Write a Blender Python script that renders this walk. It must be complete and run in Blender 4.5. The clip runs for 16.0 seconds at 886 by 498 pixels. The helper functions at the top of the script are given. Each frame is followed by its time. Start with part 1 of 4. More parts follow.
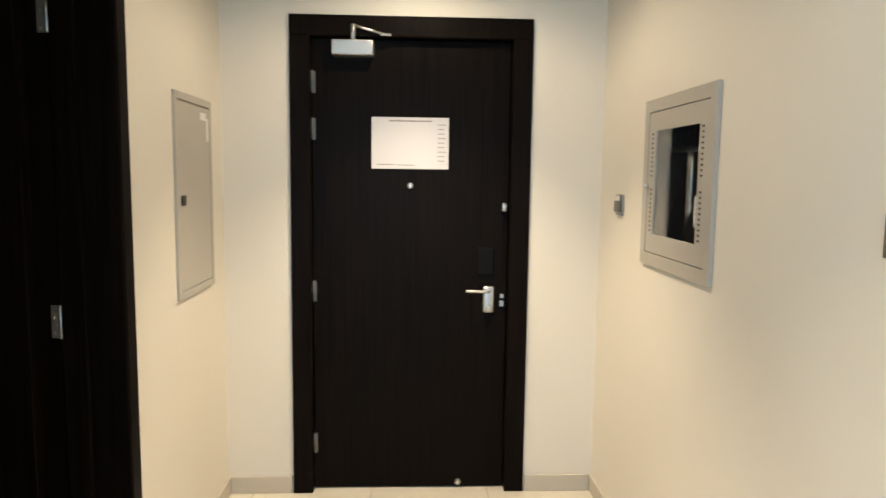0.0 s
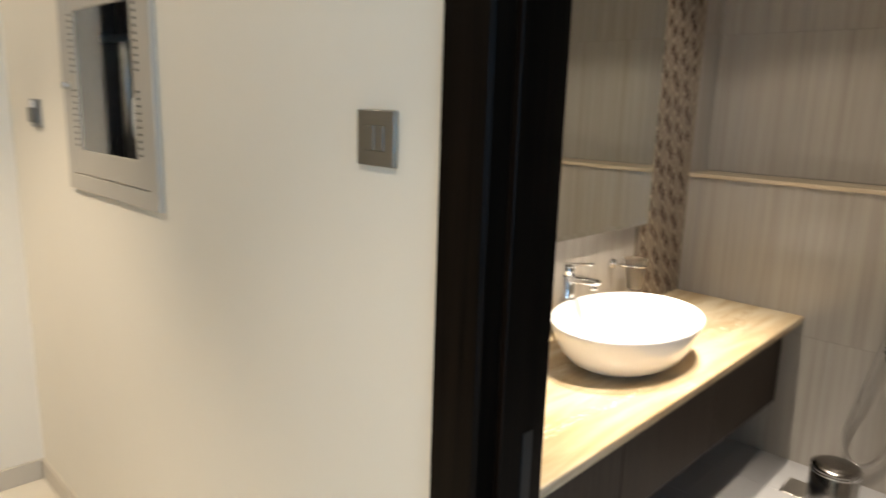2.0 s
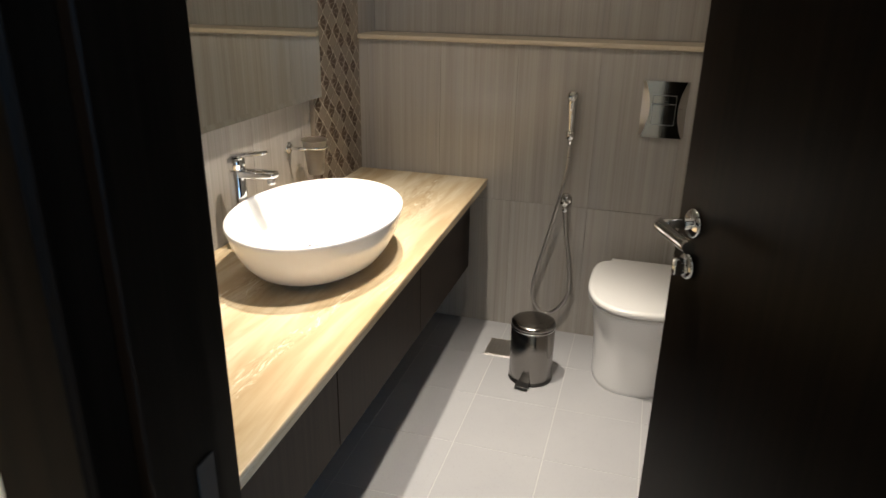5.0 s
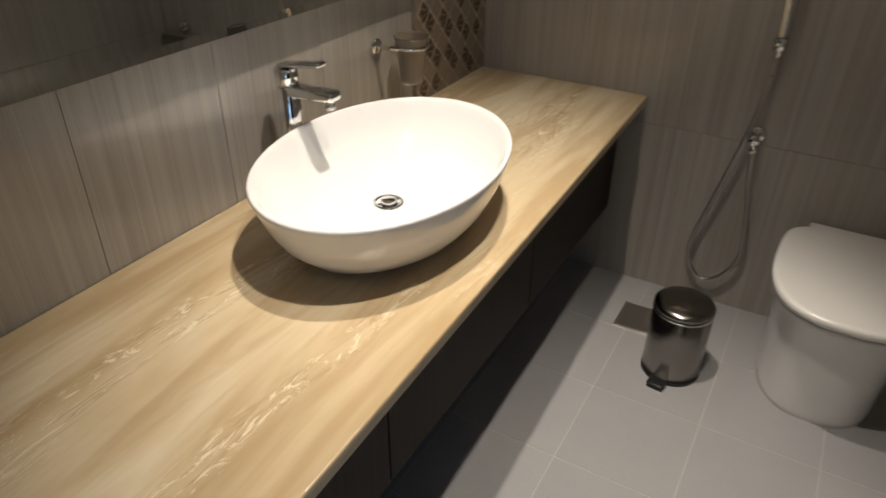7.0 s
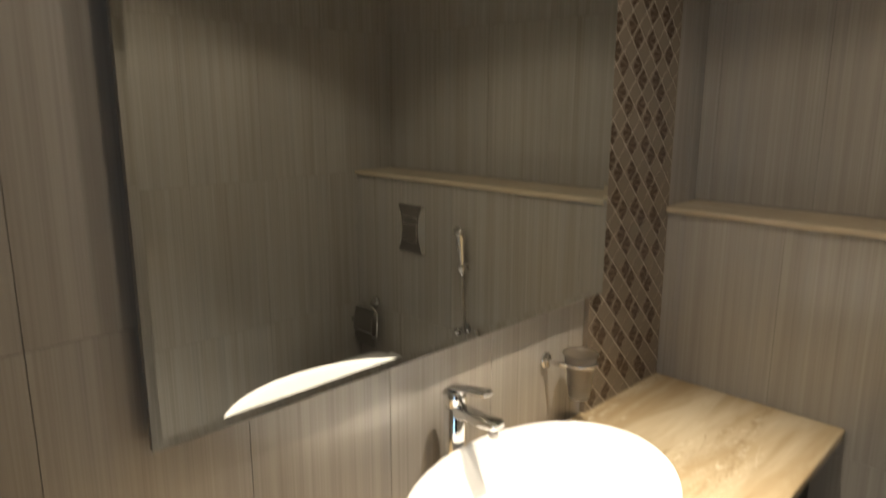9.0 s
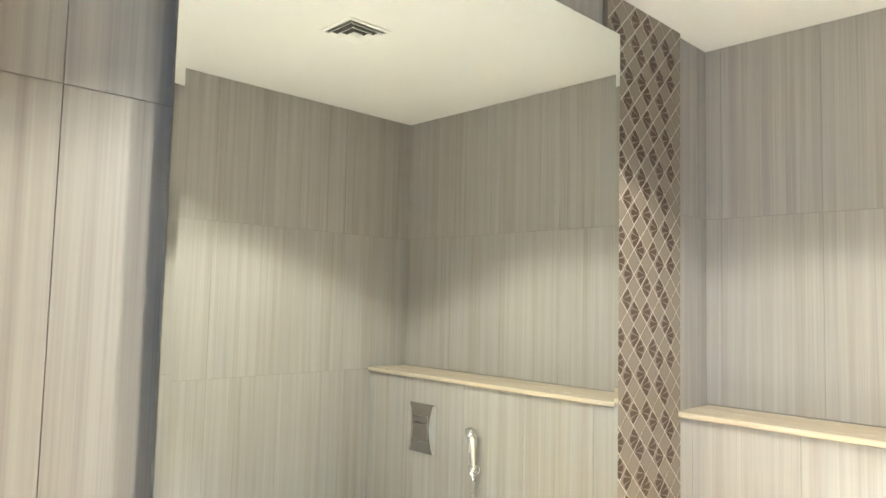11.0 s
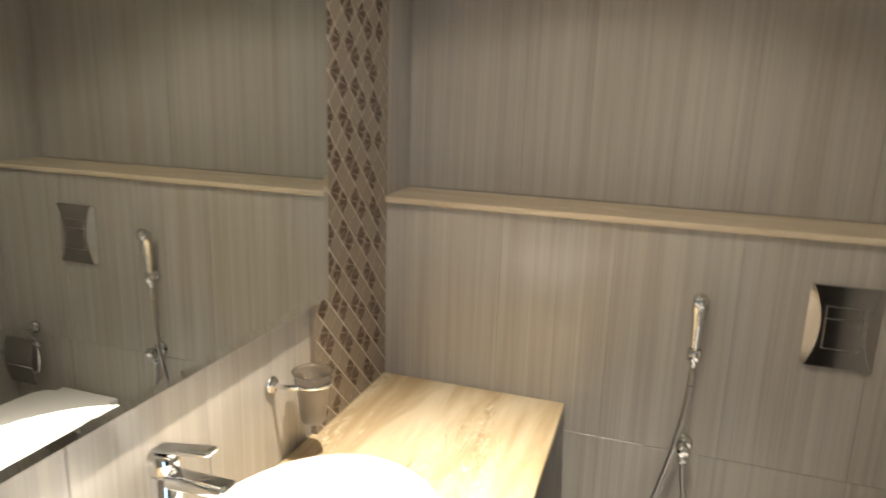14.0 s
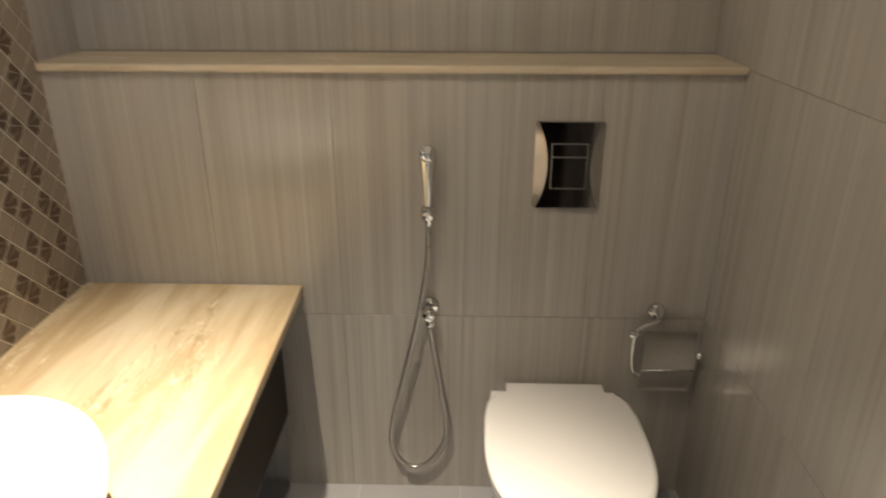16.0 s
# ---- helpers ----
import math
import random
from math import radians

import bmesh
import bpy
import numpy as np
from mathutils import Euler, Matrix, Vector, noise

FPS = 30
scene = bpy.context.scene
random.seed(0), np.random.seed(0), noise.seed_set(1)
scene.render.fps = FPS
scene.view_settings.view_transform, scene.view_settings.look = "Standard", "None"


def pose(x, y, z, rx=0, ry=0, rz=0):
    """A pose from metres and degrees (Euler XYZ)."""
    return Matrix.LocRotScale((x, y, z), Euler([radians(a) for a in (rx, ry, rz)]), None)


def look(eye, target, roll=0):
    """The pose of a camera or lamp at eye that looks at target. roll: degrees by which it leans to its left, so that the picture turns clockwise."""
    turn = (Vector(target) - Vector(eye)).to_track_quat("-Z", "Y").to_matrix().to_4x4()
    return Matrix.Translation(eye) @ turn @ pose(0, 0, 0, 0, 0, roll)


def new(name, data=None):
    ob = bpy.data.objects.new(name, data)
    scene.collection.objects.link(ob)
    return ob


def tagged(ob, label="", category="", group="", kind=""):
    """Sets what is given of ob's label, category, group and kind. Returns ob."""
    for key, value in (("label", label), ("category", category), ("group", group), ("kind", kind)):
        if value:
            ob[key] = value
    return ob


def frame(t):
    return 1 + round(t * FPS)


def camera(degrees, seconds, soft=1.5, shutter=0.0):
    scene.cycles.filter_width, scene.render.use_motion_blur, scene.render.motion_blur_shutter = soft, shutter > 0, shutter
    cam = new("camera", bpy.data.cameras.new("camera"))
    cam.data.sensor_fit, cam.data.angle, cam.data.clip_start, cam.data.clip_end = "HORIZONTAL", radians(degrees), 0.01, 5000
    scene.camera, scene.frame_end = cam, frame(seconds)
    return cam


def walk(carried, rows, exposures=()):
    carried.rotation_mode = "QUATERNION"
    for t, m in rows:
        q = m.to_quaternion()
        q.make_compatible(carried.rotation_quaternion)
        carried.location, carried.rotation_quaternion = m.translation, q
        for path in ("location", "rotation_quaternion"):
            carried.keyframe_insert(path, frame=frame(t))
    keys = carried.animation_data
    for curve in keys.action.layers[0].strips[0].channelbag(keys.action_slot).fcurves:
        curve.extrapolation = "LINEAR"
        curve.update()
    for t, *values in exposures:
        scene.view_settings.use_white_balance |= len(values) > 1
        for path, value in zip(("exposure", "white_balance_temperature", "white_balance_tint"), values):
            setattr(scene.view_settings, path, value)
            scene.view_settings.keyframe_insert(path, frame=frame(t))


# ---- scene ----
cam = camera(65.8, 16.0, soft=1.5, shutter=0.5)
PATH = [
    (0, (-0.233, -0.182, 1.632), (-0.134, 1.923, 1.407), 0.7),
    (0.5, (-0.390, -0.099, 1.617), (-0.000, 1.849, 1.380), -0.1),
    (1, (-0.215, 0.111, 1.580), (0.597, 2.042, 1.250), 1.5),
    (1.5, (-0.146, 0.134, 1.548), (1.073, 1.834, 1.207), 2.7),
    (2, (-0.015, 0.229, 1.580), (1.390, 1.591, 1.169), 1.8),
    (2.5, (0.006, 0.308, 1.574), (1.674, 1.328, 1.152), 1.0),
    (3, (0.039, 0.410, 1.566), (1.875, 1.025, 1.065), -0.2),
    (3.5, (0.016, 0.404, 1.549), (1.868, 0.893, 0.975), 0.6),
    (6, (0.722, 0.565, 1.478), (2.419, 1.191, 0.626), 0.3),
    (6.5, (0.862, 0.611, 1.485), (2.483, 1.304, 0.541), 0.6),
    (7, (1.051, 0.63, 1.459), (2.522, 1.466, 0.394), 0.6),
    (7.5, (1.132, 0.632, 1.457), (2.479, 1.68, 0.414), -0.0),
    (8, (1.146, 0.637, 1.514), (2.474, 1.833, 0.616), -0.6),
    (8.5, (1.14, 0.637, 1.583), (2.503, 1.918, 0.875), 0.4),
    (9, (1.109, 0.655, 1.644), (2.495, 2.032, 1.216), 0.1),
    (9.5, (1.074, 0.642, 1.69), (2.452, 2.084, 1.54), -0.2),
    (10, (1.055, 0.604, 1.636), (2.417, 2.062, 1.777), 0.5),
    (12.5, (1.093, 0.649, 1.712), (2.53, 2.039, 1.712), 3.2),
    (13, (1.222, 0.823, 1.724), (2.848, 1.951, 1.438), 3.2),
    (13.5, (1.262, 0.842, 1.684), (2.995, 1.738, 1.271), 2.2),
    (14, (1.295, 0.869, 1.630), (3.140, 1.491, 1.170), 1.8),
    (14.5, (1.409, 0.817, 1.627), (3.249, 1.320, 1.028), 0.1),
    (15, (1.415, 0.771, 1.601), (3.274, 1.139, 0.960), -0.3),
    (15.5, (1.529, 0.708, 1.592), (3.380, 0.951, 0.878), -0.8),
    (16, (1.567, 0.691, 1.531), (3.406, 0.737, 0.747), 0.1),
]
EXPOSURES = [(0.0, 0.9, 7000, 10), (1.0, 0.75, 7100, 10), (1.5, 0.65, 7000, 10), (2.0, 0.75, 6700, 10), (2.5, 0.9, 6800, 10), (3.0, 0.85, 6500, 9), (3.5, 0.85, 6300, 8),
             (6.0, -0.45, 6300, 10), (7.0, -0.75, 6400, 10), (8.5, -0.92, 6700, 10), (9.0, 0.0, 6900, 8), (9.5, 1.25, 6300, 5), (10.0, 2.5, 5700, 0),
             (12.5, 2.4, 6000, 1), (13.0, 1.95, 6200, 3), (13.5, 1.3, 6300, 5), (14.0, 1.0, 6500, 7), (14.5, 0.72, 6700, 8), (16.0, 0.7, 6800, 9)]
walk(cam, [(t, look(e, a, r)) for t, e, a, r in PATH], EXPOSURES)

# ---- light ----
def lamp(name, kind, m, energy, color, **kw):
    data = bpy.data.lights.new(name, kind)
    data.energy, data.color = energy, color
    for k, v in kw.items():
        if k == "size":
            data.shadow_soft_size = v
        elif k == "spot":
            data.spot_size = radians(v)
        elif k == "blend":
            data.spot_blend = v
        elif k == "area":
            data.shape, data.size, data.size_y = "RECTANGLE", v[0], v[1]
    ob = new(name, data)
    ob.matrix_world = m
    return ob


WARM = (1.0, 0.88, 0.72)
AMBER = (1.0, 0.87, 0.68)
DOWN = [(2.28, 1.165, 2.565, 15.5), (1.89, 0.83, 2.565, 15.0)]
for lx, ly, lz, le in DOWN:
    lamp("downlight_spill", "SPOT", pose(lx, ly, lz), le * (1.0 if lx > 2 else 0.6), WARM, size=0.025, spot=124, blend=0.22)
    lamp("downlight_beam", "SPOT", pose(lx, ly, lz), le * 14.0, WARM, size=0.025, spot=64, blend=1.0)
HALL_DOWN = [(-0.19, 2.60, 2.735, 23.0), (-0.21, 0.78, 2.735, 13.5)]
for lx, ly, lz, le in HALL_DOWN:
    lamp("downlight_spill", "SPOT", pose(lx, ly, lz), le, AMBER, size=0.03, spot=156, blend=0.5)
    lamp("downlight_beam", "SPOT", pose(lx, ly, lz), le * 4.5, AMBER, size=0.03, spot=84, blend=0.7)
# cool daylight added behind the hall, through two assumed windows that stay unseen
SKY_BLUE = (0.30, 0.60, 1.0)
lamp("assumed_daylight", "AREA", pose(-1.13, -3.36, 1.45, 90, 0, 0), 46.0, SKY_BLUE, area=(3.4, 1.9))
lamp("assumed_daylight", "AREA", pose(-3.16, -1.90, 1.45, 90, 0, -90), 46.0, SKY_BLUE, area=(2.1, 1.9))

world = bpy.data.worlds.new("world")
scene.world = world
world.use_nodes = True
wn = world.node_tree.nodes
sky = wn.new("ShaderNodeTexSky")
sky.sky_type, sky.sun_disc = "NISHITA", False
sky.sun_elevation, sky.sun_rotation = radians(35), radians(200)
world.node_tree.links.new(sky.outputs[0], wn["Background"].inputs[0])
wn["Background"].inputs[1].default_value = 0.05


# ---- materials ----
def material(name, color=(0.5, 0.5, 0.5), rough=0.5, metal=0.0, **kw):
    m = bpy.data.materials.new(name)
    m.use_nodes = True
    b = m.node_tree.nodes["Principled BSDF"]
    b.inputs["Base Color"].default_value = (*color, 1)
    b.inputs["Roughness"].default_value = rough
    b.inputs["Metallic"].default_value = metal
    for k, v in kw.items():
        b.inputs[k.replace("_", " ")].default_value = v
    return m


class Nodes:
    """Short hand for building node graphs on one material."""

    def __init__(self, m):
        self.t, self.n, self.l = m.node_tree, m.node_tree.nodes, m.node_tree.links
        self.b = self.n["Principled BSDF"]

    def add(self, kind, **kw):
        n = self.n.new("ShaderNode" + kind)
        for k, v in kw.items():
            if k in n.inputs:
                n.inputs[k].default_value = v
        return n

    def link(self, a, b):
        self.l.new(a, b)

    def coords(self, scale=(1, 1, 1), turn=(0, 0, 0), world_space=True):
        src = self.add("NewGeometry").outputs["Position"] if world_space else self.add("TexCoord").outputs["Object"]
        mp = self.add("Mapping")
        mp.inputs["Scale"].default_value = scale
        mp.inputs["Rotation"].default_value = turn
        self.link(src, mp.inputs["Vector"])
        return mp.outputs[0]

    def noise(self, vec, scale=1.0, detail=4.0, rough=0.5, dist=0.0):
        n = self.add("TexNoise", Scale=scale, Detail=detail, Roughness=rough, Distortion=dist)
        self.link(vec, n.inputs["Vector"])
        return n.outputs[0]

    def ramp(self, fac, stops):
        r = self.add("ValToRGB")
        e = r.color_ramp.elements
        while len(e) < len(stops):
            e.new(0.5)
        for el, (p, c) in zip(e, stops):
            el.position, el.color = p, (*c, 1)
        self.link(fac, r.inputs[0])
        return r.outputs[0]

    def mix(self, fac, a, b, mode="MIX"):
        n = self.n.new("ShaderNodeMix")
        n.data_type, n.blend_type = "RGBA", mode
        for sock, v in ((n.inputs[0], fac), (n.inputs[6], a), (n.inputs[7], b)):
            if hasattr(v, "is_linked"):
                self.link(v, sock)
            elif isinstance(v, (int, float)):
                sock.default_value = v
            else:
                sock.default_value = (*v, 1)
        return n.outputs[2]

    def math(self, op, a, b=0.0):
        n = self.n.new("ShaderNodeMath")
        n.operation = op
        for sock, v in ((n.inputs[0], a), (n.inputs[1], b)):
            if hasattr(v, "is_linked"):
                self.link(v, sock)
            else:
                sock.default_value = v
        return n.outputs[0]

    def bump(self, height, strength=0.2, dist=0.002):
        n = self.add("Bump", Strength=strength, Distance=dist)
        self.link(height, n.inputs["Height"])
        self.link(n.outputs[0], self.b.inputs["Normal"])

    def color(self, c):
        self.link(c, self.b.inputs["Base Color"])

    def rough(self, c):
        self.link(c, self.b.inputs["Roughness"])


def range_of(g, v, lo, hi):
    n = g.add("MapRange")
    n.inputs[3].default_value, n.inputs[4].default_value = lo, hi
    g.link(v, n.inputs[0])
    return n.outputs[0]


def paint(name, a, b, rough=0.55):
    m = material(name, a, rough)
    g = Nodes(m)
    big = g.noise(g.coords(), 1.3, 3)
    fine = g.noise(g.coords(), 220, 2)
    g.color(g.mix(big, a, b))
    g.rough(range_of(g, g.noise(g.coords(), 9, 3), rough - 0.06, rough + 0.08))
    g.bump(fine, 0.12, 0.001)
    return m


def striped_tile(name):
    """Glazed wall tile with fine upright streaks in taupe and grey."""
    m = material(name, (0.4, 0.36, 0.3), 0.2)
    g = Nodes(m)
    info = g.add("ObjectInfo").outputs["Random"]
    shift = g.n.new("ShaderNodeCombineXYZ")
    off = g.math("MULTIPLY", info, 37.0)
    for i in (0, 1, 2):
        g.link(off, shift.inputs[i])
    add = g.n.new("ShaderNodeVectorMath")
    g.link(g.coords(), add.inputs[0])
    g.link(shift.outputs[0], add.inputs[1])

    def streak(sx, sz, detail):
        mp = g.add("Mapping")
        mp.inputs["Scale"].default_value = (sx, sx, sz)
        g.link(add.outputs[0], mp.inputs["Vector"])
        return g.noise(mp.outputs[0], 1.0, detail, 0.6)

    wide, mid, fine = streak(11, 0.35, 3), streak(40, 0.5, 3), streak(210, 1.6, 3)
    c = g.ramp(wide, [(0.3, (0.318, 0.290, 0.262)), (0.5, (0.368, 0.340, 0.312)), (0.7, (0.348, 0.335, 0.326))])
    c = g.mix(g.ramp(mid, [(0.35, (0, 0, 0)), (0.65, (1, 1, 1))]), c, (0.418, 0.392, 0.362))
    k = g.ramp(fine, [(0.30, (0.58, 0.56, 0.53)), (0.58, (1, 1, 1))])
    c = g.mix(0.29, c, k, "MULTIPLY")
    g.color(c)
    g.rough(range_of(g, mid, 0.16, 0.28))
    g.bump(fine, 0.06, 0.0006)
    return m


def travertine(name, along=0):
    """Honed cream travertine: soft clouds drawn out one way, broken veins and pale flecks."""
    m = material(name, (0.6, 0.5, 0.37), 0.25)
    g = Nodes(m)
    tilt = (0, 0, radians(-9 if along == 0 else 3))
    way = lambda u, v: (u, v, v) if along == 0 else (v, u, v)
    cloud = g.noise(g.coords(way(0.8, 3.4), tilt), 1.0, 4, 0.5, 0.9)
    band = g.noise(g.coords(way(1.2, 9.0), tilt), 1.0, 5, 0.6, 0.8)
    zone = g.ramp(g.noise(g.coords(way(0.9, 5.5), tilt), 1.0, 3, 0.5, 1.0), [(0.49, (0, 0, 0)), (0.60, (1, 1, 1))])
    fine = g.noise(g.coords(way(4.0, 46), tilt), 1.0, 4, 0.55, 0.8)
    crumb = g.noise(g.coords(way(8, 30), tilt), 1.0, 6, 0.74, 2.4)
    line = g.noise(g.coords(way(2.2, 20), tilt), 1.0, 5, 0.6, 1.8)
    c = g.ramp(cloud, [(0.30, (0.43, 0.315, 0.175)), (0.44, (0.57, 0.455, 0.295)), (0.57, (0.68, 0.585, 0.425)), (0.74, (0.52, 0.405, 0.255))])
    c = g.mix(g.ramp(band, [(0.48, (0, 0, 0)), (0.64, (0.7, 0.7, 0.7))]), c, (0.42, 0.30, 0.165))
    c = g.mix(g.ramp(fine, [(0.48, (0, 0, 0)), (0.70, (0.16, 0.16, 0.16))]), c, (0.40, 0.30, 0.18))
    seam = g.ramp(line, [(0.465, (0, 0, 0)), (0.495, (0.55, 0.55, 0.55)), (0.505, (0.55, 0.55, 0.55)), (0.530, (0, 0, 0))])
    c = g.mix(g.mix(1.0, seam, zone, "MULTIPLY"), c, (0.34, 0.235, 0.130))
    chips = g.ramp(crumb, [(0.55, (0, 0, 0)), (0.61, (0.75, 0.75, 0.75))])
    c = g.mix(g.mix(1.0, chips, zone, "MULTIPLY"), c, (0.80, 0.72, 0.55))
    if along:
        c = g.mix(0.55, c, (0.60, 0.525, 0.43))
    g.color(c)
    g.rough(range_of(g, crumb, 0.20, 0.30))
    g.bump(crumb, 0.02, 0.0008)
    return m


def dark_wood(name, base=(0.0016, 0.0011, 0.0008), hi=(0.0095, 0.0058, 0.0037), rough=0.32):
    m = material(name, base, rough, Specular_IOR_Level=0.05)
    g = Nodes(m)
    grain = g.noise(g.coords((70, 70, 1.6)), 1.0, 5, 0.6, 0.6)
    g.color(g.ramp(grain, [(0.3, base), (0.7, hi)]))
    g.rough(range_of(g, grain, rough - 0.05, rough + 0.12))
    g.bump(grain, 0.08, 0.0006)
    return m


def floor_tile(name, a, b, rough):
    m = material(name, a, rough)
    g = Nodes(m)
    info = g.add("ObjectInfo").outputs["Random"]
    cloud = g.noise(g.coords(), 5, 5, 0.6, 0.4)
    speck = g.noise(g.coords(), 160, 2)
    c = g.mix(cloud, a, b)
    c = g.mix(g.math("MULTIPLY", info, 0.18), c, (a[0] * 0.75, a[1] * 0.75, a[2] * 0.75))
    c = g.mix(g.ramp(speck, [(0.6, (0, 0, 0)), (0.75, (0.25, 0.25, 0.25))]), c, (a[0] * 0.6, a[1] * 0.6, a[2] * 0.6))
    g.color(c)
    g.rough(range_of(g, cloud, rough - 0.07, rough + 0.1))
    g.bump(speck, 0.05, 0.0005)
    return m


def brushed(name, color, rough=0.28):
    m = material(name, color, rough, 1.0)
    g = Nodes(m)
    s = g.noise(g.coords((12, 12, 420)), 1.0, 3)
    g.rough(range_of(g, s, rough - 0.08, rough + 0.1))
    g.bump(s, 0.05, 0.0004)
    return m


def plain(name, color, rough, metal=0.0, **kw):
    """A plain surface with slight smudges in its gloss."""
    m = material(name, color, rough, metal, **kw)
    g = Nodes(m)
    g.rough(range_of(g, g.noise(g.coords(), 24, 4), max(rough - 0.04, 0.02), rough + 0.06))
    return m


M_WALL = paint("cream_wall_paint", (0.78, 0.72, 0.62), (0.74, 0.68, 0.58))
M_CEIL = paint("white_ceiling_paint", (0.82, 0.80, 0.76), (0.79, 0.77, 0.73), 0.7)
M_TILE = striped_tile("streaked_wall_tile")
M_GROUT = paint("grey_grout", (0.25, 0.235, 0.215), (0.28, 0.26, 0.24), 0.8)
M_FGROUT = paint("light_floor_grout", (0.50, 0.49, 0.485), (0.45, 0.44, 0.435), 0.8)
M_FLOOR = floor_tile("grey_floor_tile", (0.325, 0.325, 0.340), (0.375, 0.374, 0.386), 0.33)
M_HFLOOR = floor_tile("cream_floor_tile", (0.70, 0.63, 0.52), (0.76, 0.70, 0.60), 0.22)
M_TRAV = travertine("travertine_counter", 0)
M_TRAVL = travertine("travertine_ledge", 1)
M_WENGE = dark_wood("wenge_wood")
M_VANITY = dark_wood("vanity_wood", (0.026, 0.019, 0.015), (0.046, 0.035, 0.028), 0.38)
M_CERAM = plain("white_ceramic", (0.83, 0.83, 0.835), 0.07, Coat_Weight=0.4)
M_PLASTIC = plain("white_seat_plastic", (0.78, 0.77, 0.76), 0.2)
M_CHROME = plain("chrome", (0.80, 0.80, 0.80), 0.05, 1.0)
M_DCHROME = plain("dark_chrome", (0.40, 0.393, 0.385), 0.05, 1.0)
M_STEEL = brushed("brushed_steel", (0.52, 0.50, 0.48), 0.3)
M_SATIN = brushed("satin_nickel", (0.55, 0.53, 0.49), 0.36)
M_BLACK = plain("black_plastic", (0.012, 0.012, 0.012), 0.4)
M_MIRROR = material("mirror_silver", (0.80, 0.82, 0.80), 0.008, 1.0)
M_PANEL = paint("panel_enamel", (0.47, 0.43, 0.37), (0.44, 0.40, 0.345), 0.4)
M_PAPER = paint("white_paper", (0.82, 0.80, 0.80), (0.78, 0.76, 0.75), 0.6)
M_INK = plain("grey_print", (0.25, 0.22, 0.21), 0.7)
M_RED = plain("red_enamel", (0.30, 0.03, 0.02), 0.4)
M_SKIRT = paint("skirting_tile", (0.56, 0.50, 0.41), (0.52, 0.46, 0.38), 0.35)
M_MOSD = plain("brown_mosaic_glaze", (0.085, 0.057, 0.037), 0.16)
M_MOSL = plain("taupe_mosaic_glaze", (0.245, 0.200, 0.157), 0.2)
M_HINGE = brushed("dark_steel", (0.045, 0.042, 0.038), 0.4)
M_BIN = brushed("dark_brushed_steel", (0.25, 0.235, 0.22), 0.20)
M_DULLN = brushed("satin_grey_nickel", (0.30, 0.285, 0.26), 0.42)
M_COVER = plain("matt_black_cover", (0.004, 0.0034, 0.003), 0.5, Specular_IOR_Level=0.1)
M_NOTICE = paint("notice_paper", (0.64, 0.62, 0.63), (0.60, 0.58, 0.59), 0.6)
M_DULL = brushed("dull_steel", (0.20, 0.185, 0.165), 0.4)
M_MOSG = paint("mosaic_grout", (0.60, 0.53, 0.44), (0.55, 0.48, 0.40), 0.7)
M_GLASS = material("clear_glass", (0.93, 0.95, 0.94), 0.03, 0.0, Transmission_Weight=1.0, IOR=1.45)
M_AMBER = material("smoked_tumbler_glass", (0.72, 0.68, 0.64), 0.30, 0.0, Transmission_Weight=1.0, IOR=1.45)
M_GLOW = material("lamp_glow", (1, 0.9, 0.75), 0.5, 0.0, Emission_Color=(1, 0.82, 0.6, 1), Emission_Strength=14.0)


# ---- mesh helpers ----
def part(name, bm, mat, parent=None, label=""):
    me = bpy.data.meshes.new(name)
    bm.normal_update()
    bm.to_mesh(me)
    bm.free()
    me.materials.append(mat)
    ob = new(name, me)
    if parent is not None:
        ob.parent = parent
    if label:
        ob["label"] = label
    return ob


def thing(name, label, category, at=(0, 0, 0), turn=0.0, group="", kind=""):
    ob = new(name)
    ob.empty_display_size = 0.05
    ob.matrix_world = pose(*at, 0, 0, turn)
    return tagged(ob, label, category, group, kind)


def box(x0, x1, y0, y1, z0, z1, bevel=0.0, seg=1, bm=None):
    b = bmesh.new()
    bmesh.ops.create_cube(b, size=1.0)
    for v in b.verts:
        v.co = Vector(((x0 + x1) / 2 + v.co.x * (x1 - x0), (y0 + y1) / 2 + v.co.y * (y1 - y0), (z0 + z1) / 2 + v.co.z * (z1 - z0)))
    if bevel:
        bmesh.ops.bevel(b, geom=b.edges[:] + b.verts[:], offset=bevel, segments=seg, affect="EDGES", profile=0.5)
        if seg > 1:
            for f in b.faces:
                f.smooth = f.calc_area() < 4 * bevel * max(x1 - x0, y1 - y0, z1 - z0)
    if bm is None:
        return b
    join(bm, b)
    return bm


def join(bm, other):
    me = bpy.data.meshes.new("tmp")
    other.to_mesh(me)
    other.free()
    bm.from_mesh(me)
    bpy.data.meshes.remove(me)
    return bm


def moved(bm, m):
    bmesh.ops.transform(bm, matrix=m, verts=bm.verts[:])
    return bm


